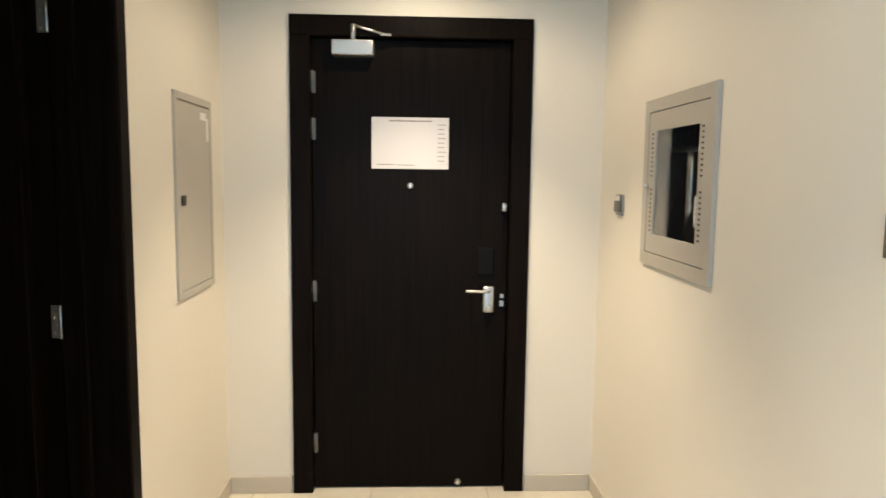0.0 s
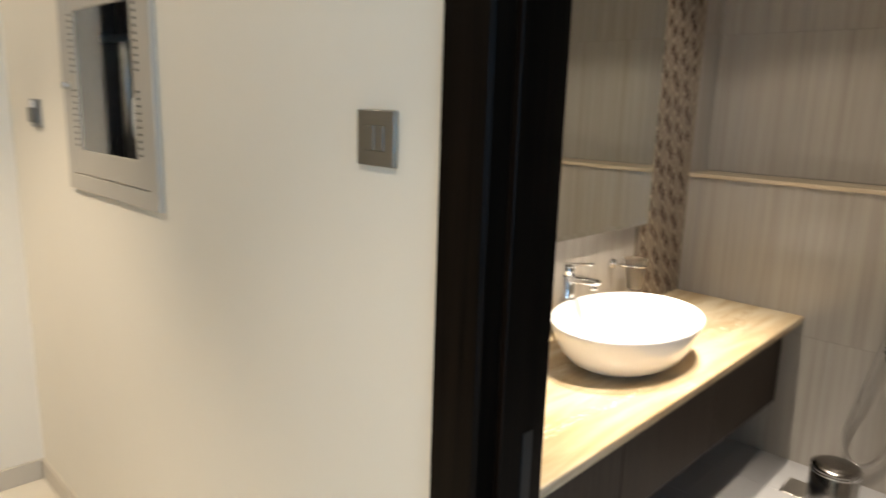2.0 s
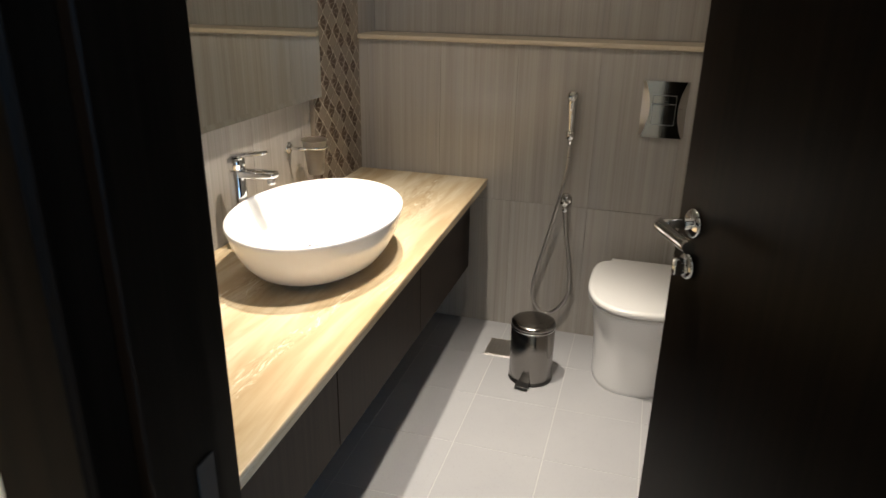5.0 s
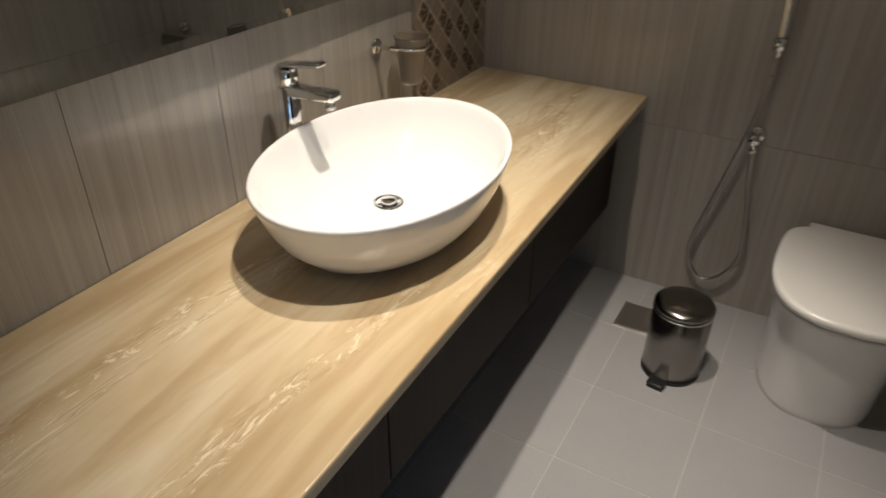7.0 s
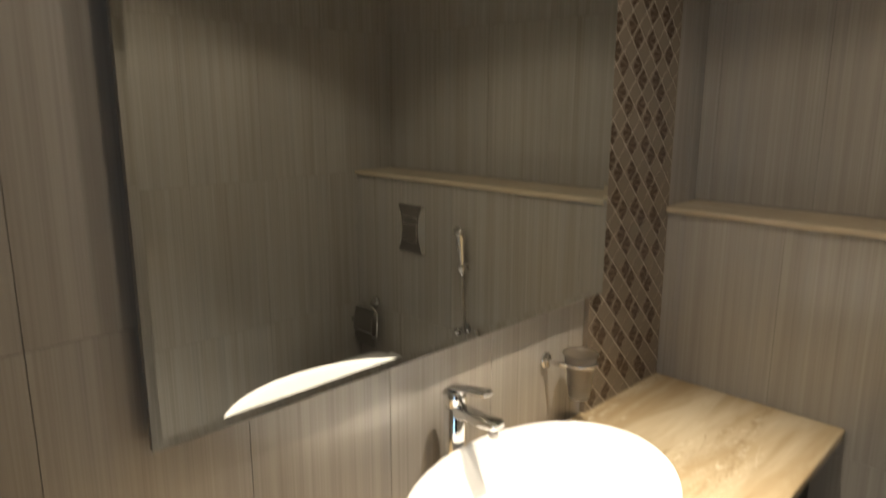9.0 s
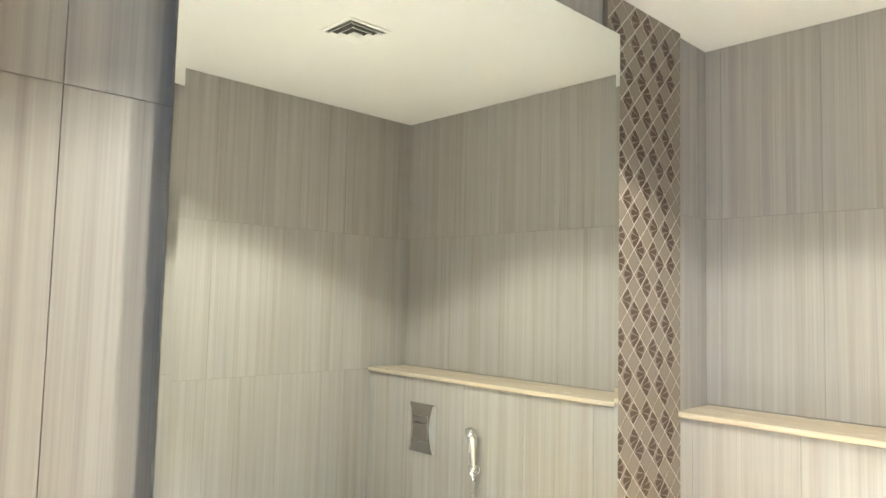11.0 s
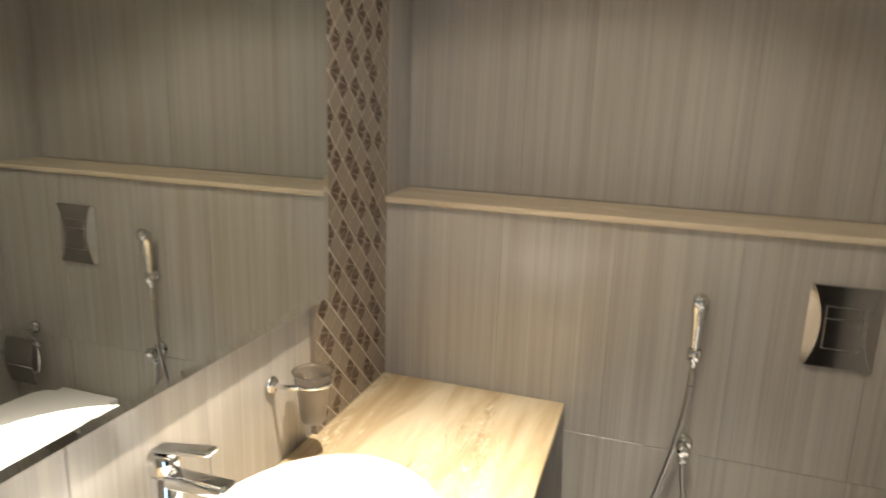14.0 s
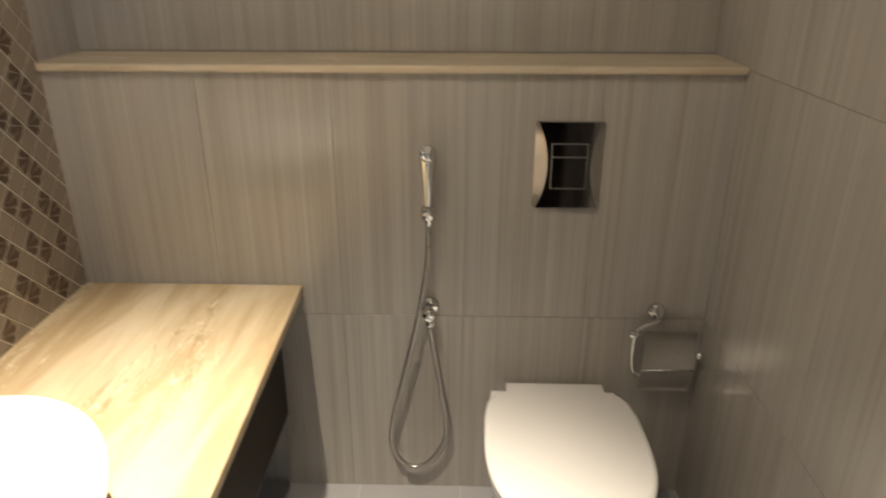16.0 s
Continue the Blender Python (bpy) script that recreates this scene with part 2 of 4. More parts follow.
def lathe(profile, n=40, sx=1.0, sy=1.0, bm=None):
    """A turned shape from (radius, height) pairs, smooth-shaded."""
    b = bmesh.new() if bm is None else bm
    rings = []
    for r, z in profile:
        if r < 1e-6:
            rings.append([b.verts.new((0, 0, z))])
        else:
            rings.append([b.verts.new((r * sx * math.cos(2 * math.pi * i / n), r * sy * math.sin(2 * math.pi * i / n), z)) for i in range(n)])
    for a, c in zip(rings, rings[1:]):
        for i in range(n):
            j = (i + 1) % n
            if len(a) == 1 and len(c) > 1:
                f = b.faces.new((a[0], c[j], c[i]))
            elif len(c) == 1 and len(a) > 1:
                f = b.faces.new((a[i], a[j], c[0]))
            elif len(a) > 1:
                f = b.faces.new((a[i], a[j], c[j], c[i]))
            else:
                continue
            f.smooth = True
    bmesh.ops.recalc_face_normals(b, faces=b.faces[:])
    return b


def tube(points, r, n=12, rfun=None):
    """A round pipe along points."""
    b = bmesh.new()
    pts = [Vector(p) for p in points]
    rings, up = [], None
    for i, p in enumerate(pts):
        d = (pts[min(i + 1, len(pts) - 1)] - pts[max(i - 1, 0)]).normalized()
        if up is None:
            up = d.orthogonal().normalized()
        up = (up - d * up.dot(d)).normalized()
        side = d.cross(up)
        rr = rfun(i) if rfun else r
        rings.append([b.verts.new(p + rr * (math.cos(2 * math.pi * k / n) * up + math.sin(2 * math.pi * k / n) * side)) for k in range(n)])
    for a, c in zip(rings, rings[1:]):
        for k in range(n):
            f = b.faces.new((a[k], a[(k + 1) % n], c[(k + 1) % n], c[k]))
            f.smooth = True
    b.faces.new(rings[0][::-1])
    b.faces.new(rings[-1])
    bmesh.ops.recalc_face_normals(b, faces=b.faces[:])
    return b


def curve_pts(ctrl, steps=10):
    """A smooth line through the control points."""
    c = [Vector(p) for p in ctrl]
    c = [2 * c[0] - c[1]] + c + [2 * c[-1] - c[-2]]
    out = []
    for i in range(1, len(c) - 2):
        for s in range(steps):
            t = s / steps
            out.append(0.5 * ((2 * c[i]) + (c[i + 1] - c[i - 1]) * t + (2 * c[i - 1] - 5 * c[i] + 4 * c[i + 1] - c[i + 2]) * t * t
                              + (3 * c[i] - c[i - 1] - 3 * c[i + 1] + c[i + 2]) * t ** 3))
    out.append(c[-2])
    return out


def cyl(r, z0, z1, n=28, bevel=0.0):
    e = min(bevel, r * 0.5)
    if e:
        return lathe([(0, z0), (r - e, z0), (r, z0 + e), (r, z1 - e), (r - e, z1), (0, z1)], n)
    return lathe([(0, z0), (r, z0), (r, z1), (0, z1)], n)


def structure(name, bm, mat, label, category):
    ob = part(name, bm, mat)
    return tagged(ob, label, category, kind="structure")


# ---- plan ----
HX0, HX1 = -1.05, 0.72            # hall, left and right wall faces
DY = 3.115                        # wall with the entrance door
HS = -3.3                         # far end of the hall
LX, LY0 = -3.1, -0.5              # the hall widens into an assumed, unseen living space south of LY0
BX0, BXL, BX1 = 0.97, 3.256, 3.484  # bathroom: door wall, ledge face, back wall
BS, BN = 0.006, 1.738             # bathroom: south and north wall faces
HC, BC = 2.60, 2.592               # ceiling heights
D0, D1, DH = 0.115, 0.846, 2.16    # bathroom door opening
E0, E1, EH = -0.645, 0.285, 2.165  # entrance door opening
L0, L1 = 1.08, 1.97               # bedroom door opening in the left wall
TOP = 2.95

# the hall's walls and fittings are laid out at 1 : 1.06 about this point and brought to size by to_size()
HALL = Matrix.Translation((HX1, 1.2, 0)) @ Matrix.Scale(1.06, 4) @ Matrix.Translation((-HX1, -1.2, 0))


def to_size(ob):
    ob.matrix_world = HALL @ ob.matrix_basis
    return ob


def hall_y(y):
    return 1.2 + (y - 1.2) * 1.06


# ---- structure: hall ----
b = box(HX0 - 0.25, E0 - 0.02, DY, DY + 0.2, 0, TOP)
box(E1 + 0.02, HX1, DY, DY + 0.2, 0, TOP, bm=b)
box(E0 - 0.02, E1 + 0.02, DY, DY + 0.2, EH + 0.02, TOP, bm=b)
box(E0 - 0.5, E1 + 0.5, DY + 0.205, DY + 0.3, 0, TOP, bm=b)
to_size(structure("wall_north", b, M_WALL, "cream painted wall around the entrance door", "wall"))

b = box(HX1, BX0 - 0.012, HS, D0 - 0.02, 0, TOP)
box(HX1, BX0 - 0.012, D0 - 0.02, 0.938, DH + 0.022, TOP, bm=b)
# a recess is left for the hose cabinet
RY0, RY1, RZ0, RZ1 = hall_y(1.900), hall_y(2.473), 1.240 * 1.06, 1.807 * 1.06
for y0, y1, z0, z1 in ((0.938, RY0, 0, TOP), (RY1, hall_y(DY + 0.2), 0, TOP), (RY0, RY1, 0, RZ0), (RY0, RY1, RZ1, TOP)):
    box(HX1, BX0 - 0.012, y0, y1, z0, z1, bm=b)
box(HX1 + 0.18, BX0 - 0.012, RY0, RY1, RZ0, RZ1, bm=b)
structure("wall_east", b, M_WALL, "cream painted hall wall with the bathroom doorway", "wall")

b = box(HX0 - 0.24, HX0, L1 + 0.02, DY, 0, TOP)
box(HX0 - 0.24, HX0, LY0, L0 - 0.02, 0, TOP, bm=b)
box(HX0 - 0.24, HX0, L0 - 0.02, L1 + 0.02, DH + 0.02, TOP, bm=b)
to_size(structure("wall_west", b, M_WALL, "cream painted hall wall with a bedroom doorway", "wall"))

b = box(LX - 0.2, -2.9, HS - 0.2, HS, 0, TOP)
box(0.63, HX1 + 0.25, HS - 0.2, HS, 0, TOP, bm=b)
box(-2.9, 0.63, HS - 0.2, HS, 2.42, TOP, bm=b)
box(-2.9, 0.63, HS - 0.2, HS, 0, 0.45, bm=b)
structure("wall_south", b, M_WALL, "unseen cream painted end wall with an assumed wide window", "wall")
b = box(LX - 0.2, LX, HS, -3.0, 0, TOP)
box(LX - 0.2, LX, -0.8, LY0 + 0.2, 0, TOP, bm=b)
box(LX - 0.2, LX, -3.0, -0.8, 0, 0.45, bm=b)
box(LX - 0.2, LX, -3.0, -0.8, 2.42, TOP, bm=b)
box(LX, HX0 - 0.24, LY0, LY0 + 0.2, 0, TOP, bm=b)
structure("wall_living", b, M_WALL, "plain cream walls of the assumed, unseen living space behind the hall", "wall")

b = box(-3.1, -3.0, 0.2, 3.0, 0, TOP)
box(-3.1, HX0 - 0.24, 2.9, 3.0, 0, TOP, bm=b)
box(-3.1, HX0 - 0.24, 0.2, 0.3, 0, TOP, bm=b)
box(-3.1, HX0 - 0.24, 0.2, 3.0, 2.6, 2.7, bm=b)
to_size(structure("wall_bedroom", b, M_WALL, "plain walls of the dark room beyond the doorway", "wall"))

structure("floor", box(-3.3, BX0 - 0.1, HS - 0.2, DY + 0.3, -0.1, -0.012), M_FGROUT, "cream stone tiled hall floor", "floor")
structure("floor_bathroom", box(BX0 - 0.1, 3.7, BS - 0.15, BN + 0.15, -0.1, 0.0004), M_FGROUT, "pale grout bed of the bathroom floor", "floor")
to_size(structure("ceiling", box(HX0 - 0.25, HX1 + 0.2, HS - 0.2, DY + 0.2, HC, HC + 0.12), M_CEIL, "white painted hall ceiling", "ceiling"))
structure("ceiling_living", box(LX - 0.2, HX0 - 0.40, HS - 0.2, LY0 + 0.2, HC * 1.06, HC * 1.06 + 0.12), M_CEIL, "white painted ceiling of the assumed, unseen living space", "ceiling")
structure("ceiling_bathroom", box(HX1 + 0.2, 3.7, BS - 0.15, BN + 0.15, BC, BC + 0.14), M_CEIL, "white painted bathroom ceiling", "ceiling")

SK = 0.082
b = box(HX0 + 0.012, E0 - 0.1, DY - 0.012, DY, 0, SK, 0.002)
box(E1 + 0.1, HX1 - 0.012, DY - 0.012, DY, 0, SK, 0.002, bm=b)
box(HX1 - 0.012, HX1, D1 + 0.099, DY, 0, SK, 0.002, bm=b)
box(HX1 - 0.012, HX1, HS, D0 - 0.097, 0, SK, 0.002, bm=b)
box(HX0, HX0 + 0.012, L1 + 0.1, DY, 0, SK, 0.002, bm=b)
box(HX0, HX0 + 0.012, LY0, L0 - 0.1, 0, SK, 0.002, bm=b)
to_size(structure("baseboard", b, M_SKIRT, "low beige stone skirting along the hall", "baseboard"))

# ---- structure: bathroom backing walls (their tiles come last) ----
WN = structure("wall_bathroom_north", box(BX0, 3.7, BN + 0.0018, BN + 0.15, 0, TOP), M_GROUT, "streaked taupe tiled wall behind the counter", "wall")
WS = structure("wall_bathroom_south", box(BX0, 3.7, BS - 0.15, BS - 0.0018, 0, TOP), M_GROUT, "streaked taupe tiled side wall", "wall")
WE = structure("wall_bathroom_east", box(BX1 + 0.0018, 3.7, BS - 0.01, BN + 0.01, 0, TOP), M_GROUT, "streaked taupe tiled back wall", "wall")
WL = structure("wall_cistern", box(BXL + 0.0018, BX1 + 0.01, BS - 0.01, BN + 0.01, 0, 1.272), M_GROUT, "half-height tiled cistern wall under a stone ledge", "wall")
b = box(BX0 - 0.011, BX0 + 0.004, BS - 0.01, D0 - 0.02, 0, TOP)
box(BX0 - 0.011, BX0 + 0.004, 0.938, BN + 0.01, 0, TOP, bm=b)
box(BX0 - 0.011, BX0 + 0.004, D0 - 0.02, 0.938, DH + 0.022, TOP, bm=b)
structure("wall_bathroom_west", b, M_TILE, "streaked tiles on the wall beside the doorway", "wall")


# ---- doors ----
def lever_handle(parent, m, mat, out=0.055, length=0.12):
    """Round rose, neck and straight lever; local x along the lever, y out of the leaf."""
    h = part("door_handle", moved(moved(cyl(0.026, 0, 0.009, 32, 0.003), pose(0, 0, 0, -90)), m), mat, parent, "chrome lever handle")
    part("neck", moved(moved(cyl(0.010, 0.006, out, 20, 0.002), pose(0, 0, 0, -90)), m), mat, h)
    pts = curve_pts([(-0.004, out - 0.004, 0), (0.012, out, 0), (length * 0.5, out, 0), (length, out, 0)], 6)
    part("lever", moved(tube(pts, 0.0105, 18), m), mat, h)
    return h


def hinge(parent, m, mat, h=0.10, w=0.030):
    g = part("hinge", moved(box(-w, w, -0.001, 0.002, -h / 2, h / 2, 0.0008), m), mat, parent, "steel butt hinge")
    part("knuckle", moved(moved(cyl(0.007, -h / 2, h / 2, 16, 0.001), pose(0.0, 0.006, 0)), m), mat, g)
    for k in range(4):
        part("screw", moved(moved(cyl(0.0045, 0.0015, 0.0032, 12), pose(w * (0.45 if k % 2 else 0.75), 0, -h * 0.36 + k * h * 0.24, -90)), m), mat, g)
    return g


def door_frame(name, label, axis, face0, face1, o0, o1, oh, stop_at, arch=0.093, proud=0.016, back=True):
    """Lining and architraves round an opening. axis 'x': the wall's faces lie at x = face0, face1."""
    f = thing(name, label, "door", kind="structure")

    def bx(a0, a1, c0, c1, z0, z1, bev=0.002):
        return box(a0, a1, c0, c1, z0, z1, bev) if axis == "x" else box(c0, c1, a0, a1, z0, z1, bev)

    lo, hi = face0 - proud, face1 + proud
    for c0, c1 in ((o0 - 0.02, o0), (o1, o1 + 0.02)):
        part("jamb", bx(lo + 0.003, hi - 0.003, c0, c1, 0, oh), M_WENGE, f)
    part("head", bx(lo + 0.003, hi - 0.003, o0 - 0.02, o1 + 0.02, oh, oh + 0.02), M_WENGE, f)
    for s0, s1 in ((lo, face0), (face1, hi))[:2 if back else 1]:
        for c0, c1 in ((o0 - arch, o0 - 0.003), (o1 + 0.003, o1 + arch)):
            part("architrave", bx(s0, s1, c0, c1, 0, oh + 0.003, 0.003), M_WENGE, f)
        part("architrave", bx(s0, s1, o0 - arch, o1 + arch, oh + 0.003, oh + arch, 0.003), M_WENGE, f)
    s0, s1 = stop_at
    for c0, c1 in ((o0, o0 + 0.014), (o1 - 0.014, o1)):
        part("stop", bx(s0, s1, c0, c1, 0, oh, 0.002), M_WENGE, f)
    part("stop", bx(s0, s1, o0 + 0.014, o1 - 0.014, oh - 0.014, oh, 0.002), M_WENGE, f)
    return f


# entrance door
f1 = door_frame("door_1", "dark wenge entrance door with closer and notice", "y", DY, DY + 0.2, E0, E1, EH, (DY + 0.088, DY + 0.12), 0.093)
LY = DY + 0.04
leaf = part("leaf", box(E0 + 0.003, E1 - 0.003, LY, LY + 0.045, 0.006, EH - 0.004, 0.002), M_WENGE, f1)
for hz in (1.965, 1.75, 0.985, 0.235):
    hinge(f1, pose(E0 + 0.004, LY - 0.002, hz, 0, 0, 180), M_DULL, 0.10, 0.014)
lock = part("lock_plate", box(0.168, 0.224, LY - 0.022, LY, 0.885, 1.015, 0.0105, 4), M_SATIN, leaf, "rounded satin nickel lock plate")
part("lever", tube(curve_pts([(0.195, LY - 0.02, 0.99), (0.190, LY - 0.055, 0.992), (0.15, LY - 0.06, 0.995), (0.082, LY - 0.06, 0.997)], 6), 0.0065, 14), M_SATIN, lock)
part("cylinder", moved(cyl(0.012, 0, 0.006, 18, 0.001), pose(0.198, LY - 0.021, 0.907, 90)), M_STEEL, lock)
part("keeper", box(0.252, 0.270, LY - 0.012, LY, 0.955, 0.975, 0.002), M_STEEL, leaf)
part("keeper", box(0.250, 0.272, LY - 0.012, LY, 0.915, 0.943, 0.002), M_STEEL, leaf)
part("card_reader", box(0.14, 0.22, LY - 0.012, LY, 1.07, 1.20, 0.004, 2), M_COVER, leaf, "black card reader cover")
part("peephole", moved(lathe([(0, 0.006), (0.010, 0.007), (0.014, 0.004), (0.016, 0)], 20), pose(-0.185, LY, 1.492, 90)), M_CHROME, leaf)
part("door_guard", box(0.25, 0.275, LY - 0.030, LY, 1.375, 1.415, 0.005, 2), M_STEEL, leaf)
part("door_stop", moved(lathe([(0, 0.02), (0.012, 0.018), (0.016, 0.006), (0.016, 0)], 18), pose(0.06, LY, 0.03, 90)), M_STEEL, leaf)
closer = part("door_closer", box(-0.545, -0.355, LY - 0.075, LY, 2.078, 2.148, 0.006, 2), M_SATIN, leaf, "silver overhead door closer")
part("closer_pivot", moved(cyl(0.012, 0, 0.070, 18, 0.002), pose(-0.447, LY - 0.068, 2.145)), M_STEEL, closer)
part("closer_arm", tube([(-0.447, LY - 0.068, 2.212), (-0.40, LY - 0.066, 2.198), (-0.30, LY - 0.064, 2.172)], 0.0065, 10), M_STEEL, closer)
part("closer_shoe", box(-0.325, -0.275, LY - 0.072, LY - 0.057, 2.166, 2.178, 0.003), M_STEEL, closer)

to_size(f1)

# bathroom door, open into the bathroom
f2 = door_frame("door_2", "open dark wenge bathroom door in its frame", "x", HX1, 0.848, D0, D1, DH, (HX1 + 0.03, 0.80), 0.096, 0.016, False)
# the deeper, wider part of the lining on the bathroom side
for y0, y1 in ((D0 - 0.02, D0 - 0.002), (0.9145, 0.937)):
    part("lining", box(0.8625, BX0 + 0.012, y0, y1, 0, DH, 0.002), M_WENGE, f2)
part("lining", box(0.8625, BX0 + 0.012, D0 - 0.02, 0.937, DH + 0.001, DH + 0.021, 0.002), M_WENGE, f2)
swing = new("leaf_pivot")
swing.parent = f2
HNG = (BX0 + 0.012, D0 + 0.004)
turn = math.degrees(math.atan2(0.396 - HNG[1], 1.609 - HNG[0]))
swing.matrix_local = pose(HNG[0], HNG[1], 0, 0, 0, turn)
LW = 0.69
leaf = part("leaf", box(0.004, LW, -0.044, 0.0, 0.008, DH - 0.004, 0.002), M_WENGE, swing)
lever_handle(leaf, pose(LW - 0.062, 0.0, 1.123, 0, 0, 0) @ Matrix.Scale(-1, 4, (1, 0, 0)), M_CHROME, 0.066, 0.112)
lever_handle(leaf, pose(LW - 0.062, -0.044, 1.123, 0, 0, 180), M_CHROME, 0.066, 0.112)
part("lock_rose", moved(moved(cyl(0.024, 0, 0.009, 28, 0.003), pose(0, 0, 0, -90)), pose(LW - 0.062, 0.0, 1.045)), M_CHROME, leaf, "chrome thumb-turn rose")
part("thumb_turn", box(LW - 0.068, LW - 0.056, 0.008, 0.030, 1.030, 1.060, 0.003, 2), M_CHROME, leaf)
part("latch_plate", box(LW - 0.0005, LW + 0.0015, -0.034, -0.010, 0.99, 1.15, 0.0005), M_STEEL, leaf)
for hz in (0.25, 1.125, 1.93):
    hinge(swing, pose(0.012, 0.002, hz), M_HINGE, 0.105, 0.022)
part("strike_plate", box(0.822, 0.848, D1 - 0.0015, D1 + 0.001, 0.93, 1.06, 0.0005), M_BLACK, f2)

# bedroom door, open into the dark room
f3 = door_frame("door_3", "open dark wenge bedroom door in its frame", "x", HX0 - 0.24, HX0, L0, L1, DH, (HX0 - 0.17, HX0 - 0.10), 0.07)
leaf = part("leaf", box(HX0 - 1.10, HX0 - 0.245, L1 - 0.05, L1 - 0.006, 0.008, DH - 0.004, 0.002), M_WENGE, f3)
for hz in (0.25, 1.09, 1.985):
    hinge(f3, pose(HX0 - 0.175, L1 - 0.001, hz, 0, 0, 180), M_SATIN)

to_size(f3)

# unseen windows of the assumed living space, added to let the daylight in
w1 = thing("window_1", "assumed wide three-pane window at the unseen end of the hall", "window", kind="structure")
WX = (-2.9, -1.72, -0.55, 0.63)
for x in WX:
    x0 = x if x == WX[0] else x - 0.06 if x == WX[-1] else x - 0.03
    part("window_frame", box(x0, x0 + 0.06, HS - 0.14, HS - 0.08, 0.51, 2.36, 0.003), M_PANEL, w1)
for z0 in (0.45, 2.36):
    part("window_frame", box(WX[0], WX[-1], HS - 0.14, HS - 0.08, z0, z0 + 0.06, 0.003), M_PANEL, w1)
for x0, x1 in zip(WX, WX[1:]):
    p = part("pane", box(x0 + (0.06 if x0 == WX[0] else 0.03), x1 - (0.06 if x1 == WX[-1] else 0.03), HS - 0.113, HS - 0.107, 0.51, 2.36), M_GLASS, w1)
    p.visible_shadow = False
w2 = thing("window_2", "assumed plain two-pane window in the unseen living space wall", "window", kind="structure")
for y0 in (-3.0, -1.93, -0.86):
    part("window_frame", box(LX - 0.14, LX - 0.08, y0, y0 + 0.06, 0.51, 2.36, 0.003), M_PANEL, w2)
for z0 in (0.45, 2.36):
    part("window_frame", box(LX - 0.14, LX - 0.08, -3.0, -0.8, z0, z0 + 0.06, 0.003), M_PANEL, w2)
for y0, y1 in ((-2.94, -1.93), (-1.87, -0.86)):
    p = part("pane", box(LX - 0.113, LX - 0.107, y0, y1, 0.51, 2.36), M_GLASS, w2)
    p.visible_shadow = False


# ---- hall fittings ----
def window_panel(x0, x1, w, h, gw, gh):
    """A flat panel with a rectangular hole, in one piece."""
    bm = bmesh.new()
    sq = ((-1, -1), (1, -1), (1, 1), (-1, 1))
    v = [[bm.verts.new((x, s * a, t * b)) for s, t in sq] for x in (x0, x1) for a, b in ((w, h), (gw, gh))]
    for i in range(4):
        j = (i + 1) % 4
        for a, b in ((v[0], v[1]), (v[2], v[3]), (v[0], v[2]), (v[1], v[3])):
            bm.faces.new((a[i], a[j], b[j], b[i]))
    bmesh.ops.recalc_face_normals(bm, faces=bm.faces[:])
    bmesh.ops.bevel(bm, geom=[e for e in bm.edges if e.calc_face_angle(0) > 0.5], offset=0.0012, segments=1, affect="EDGES")
    return bm


def hose_cabinet():
    y0, y1, z0, z1, x = 1.880, 2.493, 1.219, 1.827, HX1
    c = thing("fire_hose_cabinet", "recessed grey steel cabinet with a glazed door", "cabinet", (x, (y0 + y1) / 2, (z0 + z1) / 2))
    w, h = (y1 - y0) / 2, (z1 - z0) / 2

    part("frame", window_panel(-0.014, 0.0, w, h, w - 0.045, h - 0.045), M_PANEL, c)
    gy, gz = 0.19, 0.188
    door = part("door", window_panel(-0.012, -0.002, w - 0.048, h - 0.048, gy, gz), M_PANEL, c)
    g = part("pane", box(-0.008, -0.005, -gy, gy, -gz, gz), M_GLASS, door, "dark glazed window")
    g.visible_shadow = False
    for s in (-1, 1):
        for k in range(22):
            if 9 < k < 12:
                continue
            part("vent_slot", box(-0.0135, -0.0118, s * (gy + 0.028) - 0.007, s * (gy + 0.028) + 0.007, -0.178 + k * 0.0168, -0.172 + k * 0.0168), M_BLACK, door)
    kn = part("latch", moved(cyl(0.011, 0.0, 0.022, 18, 0.003), pose(-0.010, gy + 0.062, -0.01, 0, -90)), M_SATIN, door)
    inside = box(0.0, 0.16, -w + 0.03, w - 0.03, -h + 0.03, -h + 0.034)
    box(0.0, 0.16, -w + 0.03, w - 0.03, h - 0.034, h - 0.03, bm=inside)
    box(0.0, 0.16, -w + 0.03, -w + 0.034, -h + 0.034, h - 0.034, bm=inside)
    box(0.0, 0.16, w - 0.034, w - 0.03, -h + 0.034, h - 0.034, bm=inside)
    box(0.156, 0.16, -w + 0.034, w - 0.034, -h + 0.034, h - 0.034, bm=inside)
    part("housing", inside, M_BLACK, c)
    part("pipe", tube([(0.09, -0.26, 0.115), (0.09, 0.0, 0.12), (0.09, 0.26, 0.125)], 0.011, 12), M_STEEL, c)
    part("valve", moved(cyl(0.042, -0.055, 0.055, 24, 0.008), pose(0.060, -0.115, -0.09)), M_PAPER, c)
    part("pipe", tube([(0.10, 0.12, -0.26), (0.10, 0.12, 0.0), (0.10, 0.12, 0.26)], 0.018, 14), M_STEEL, c)
    return c


to_size(hose_cabinet())

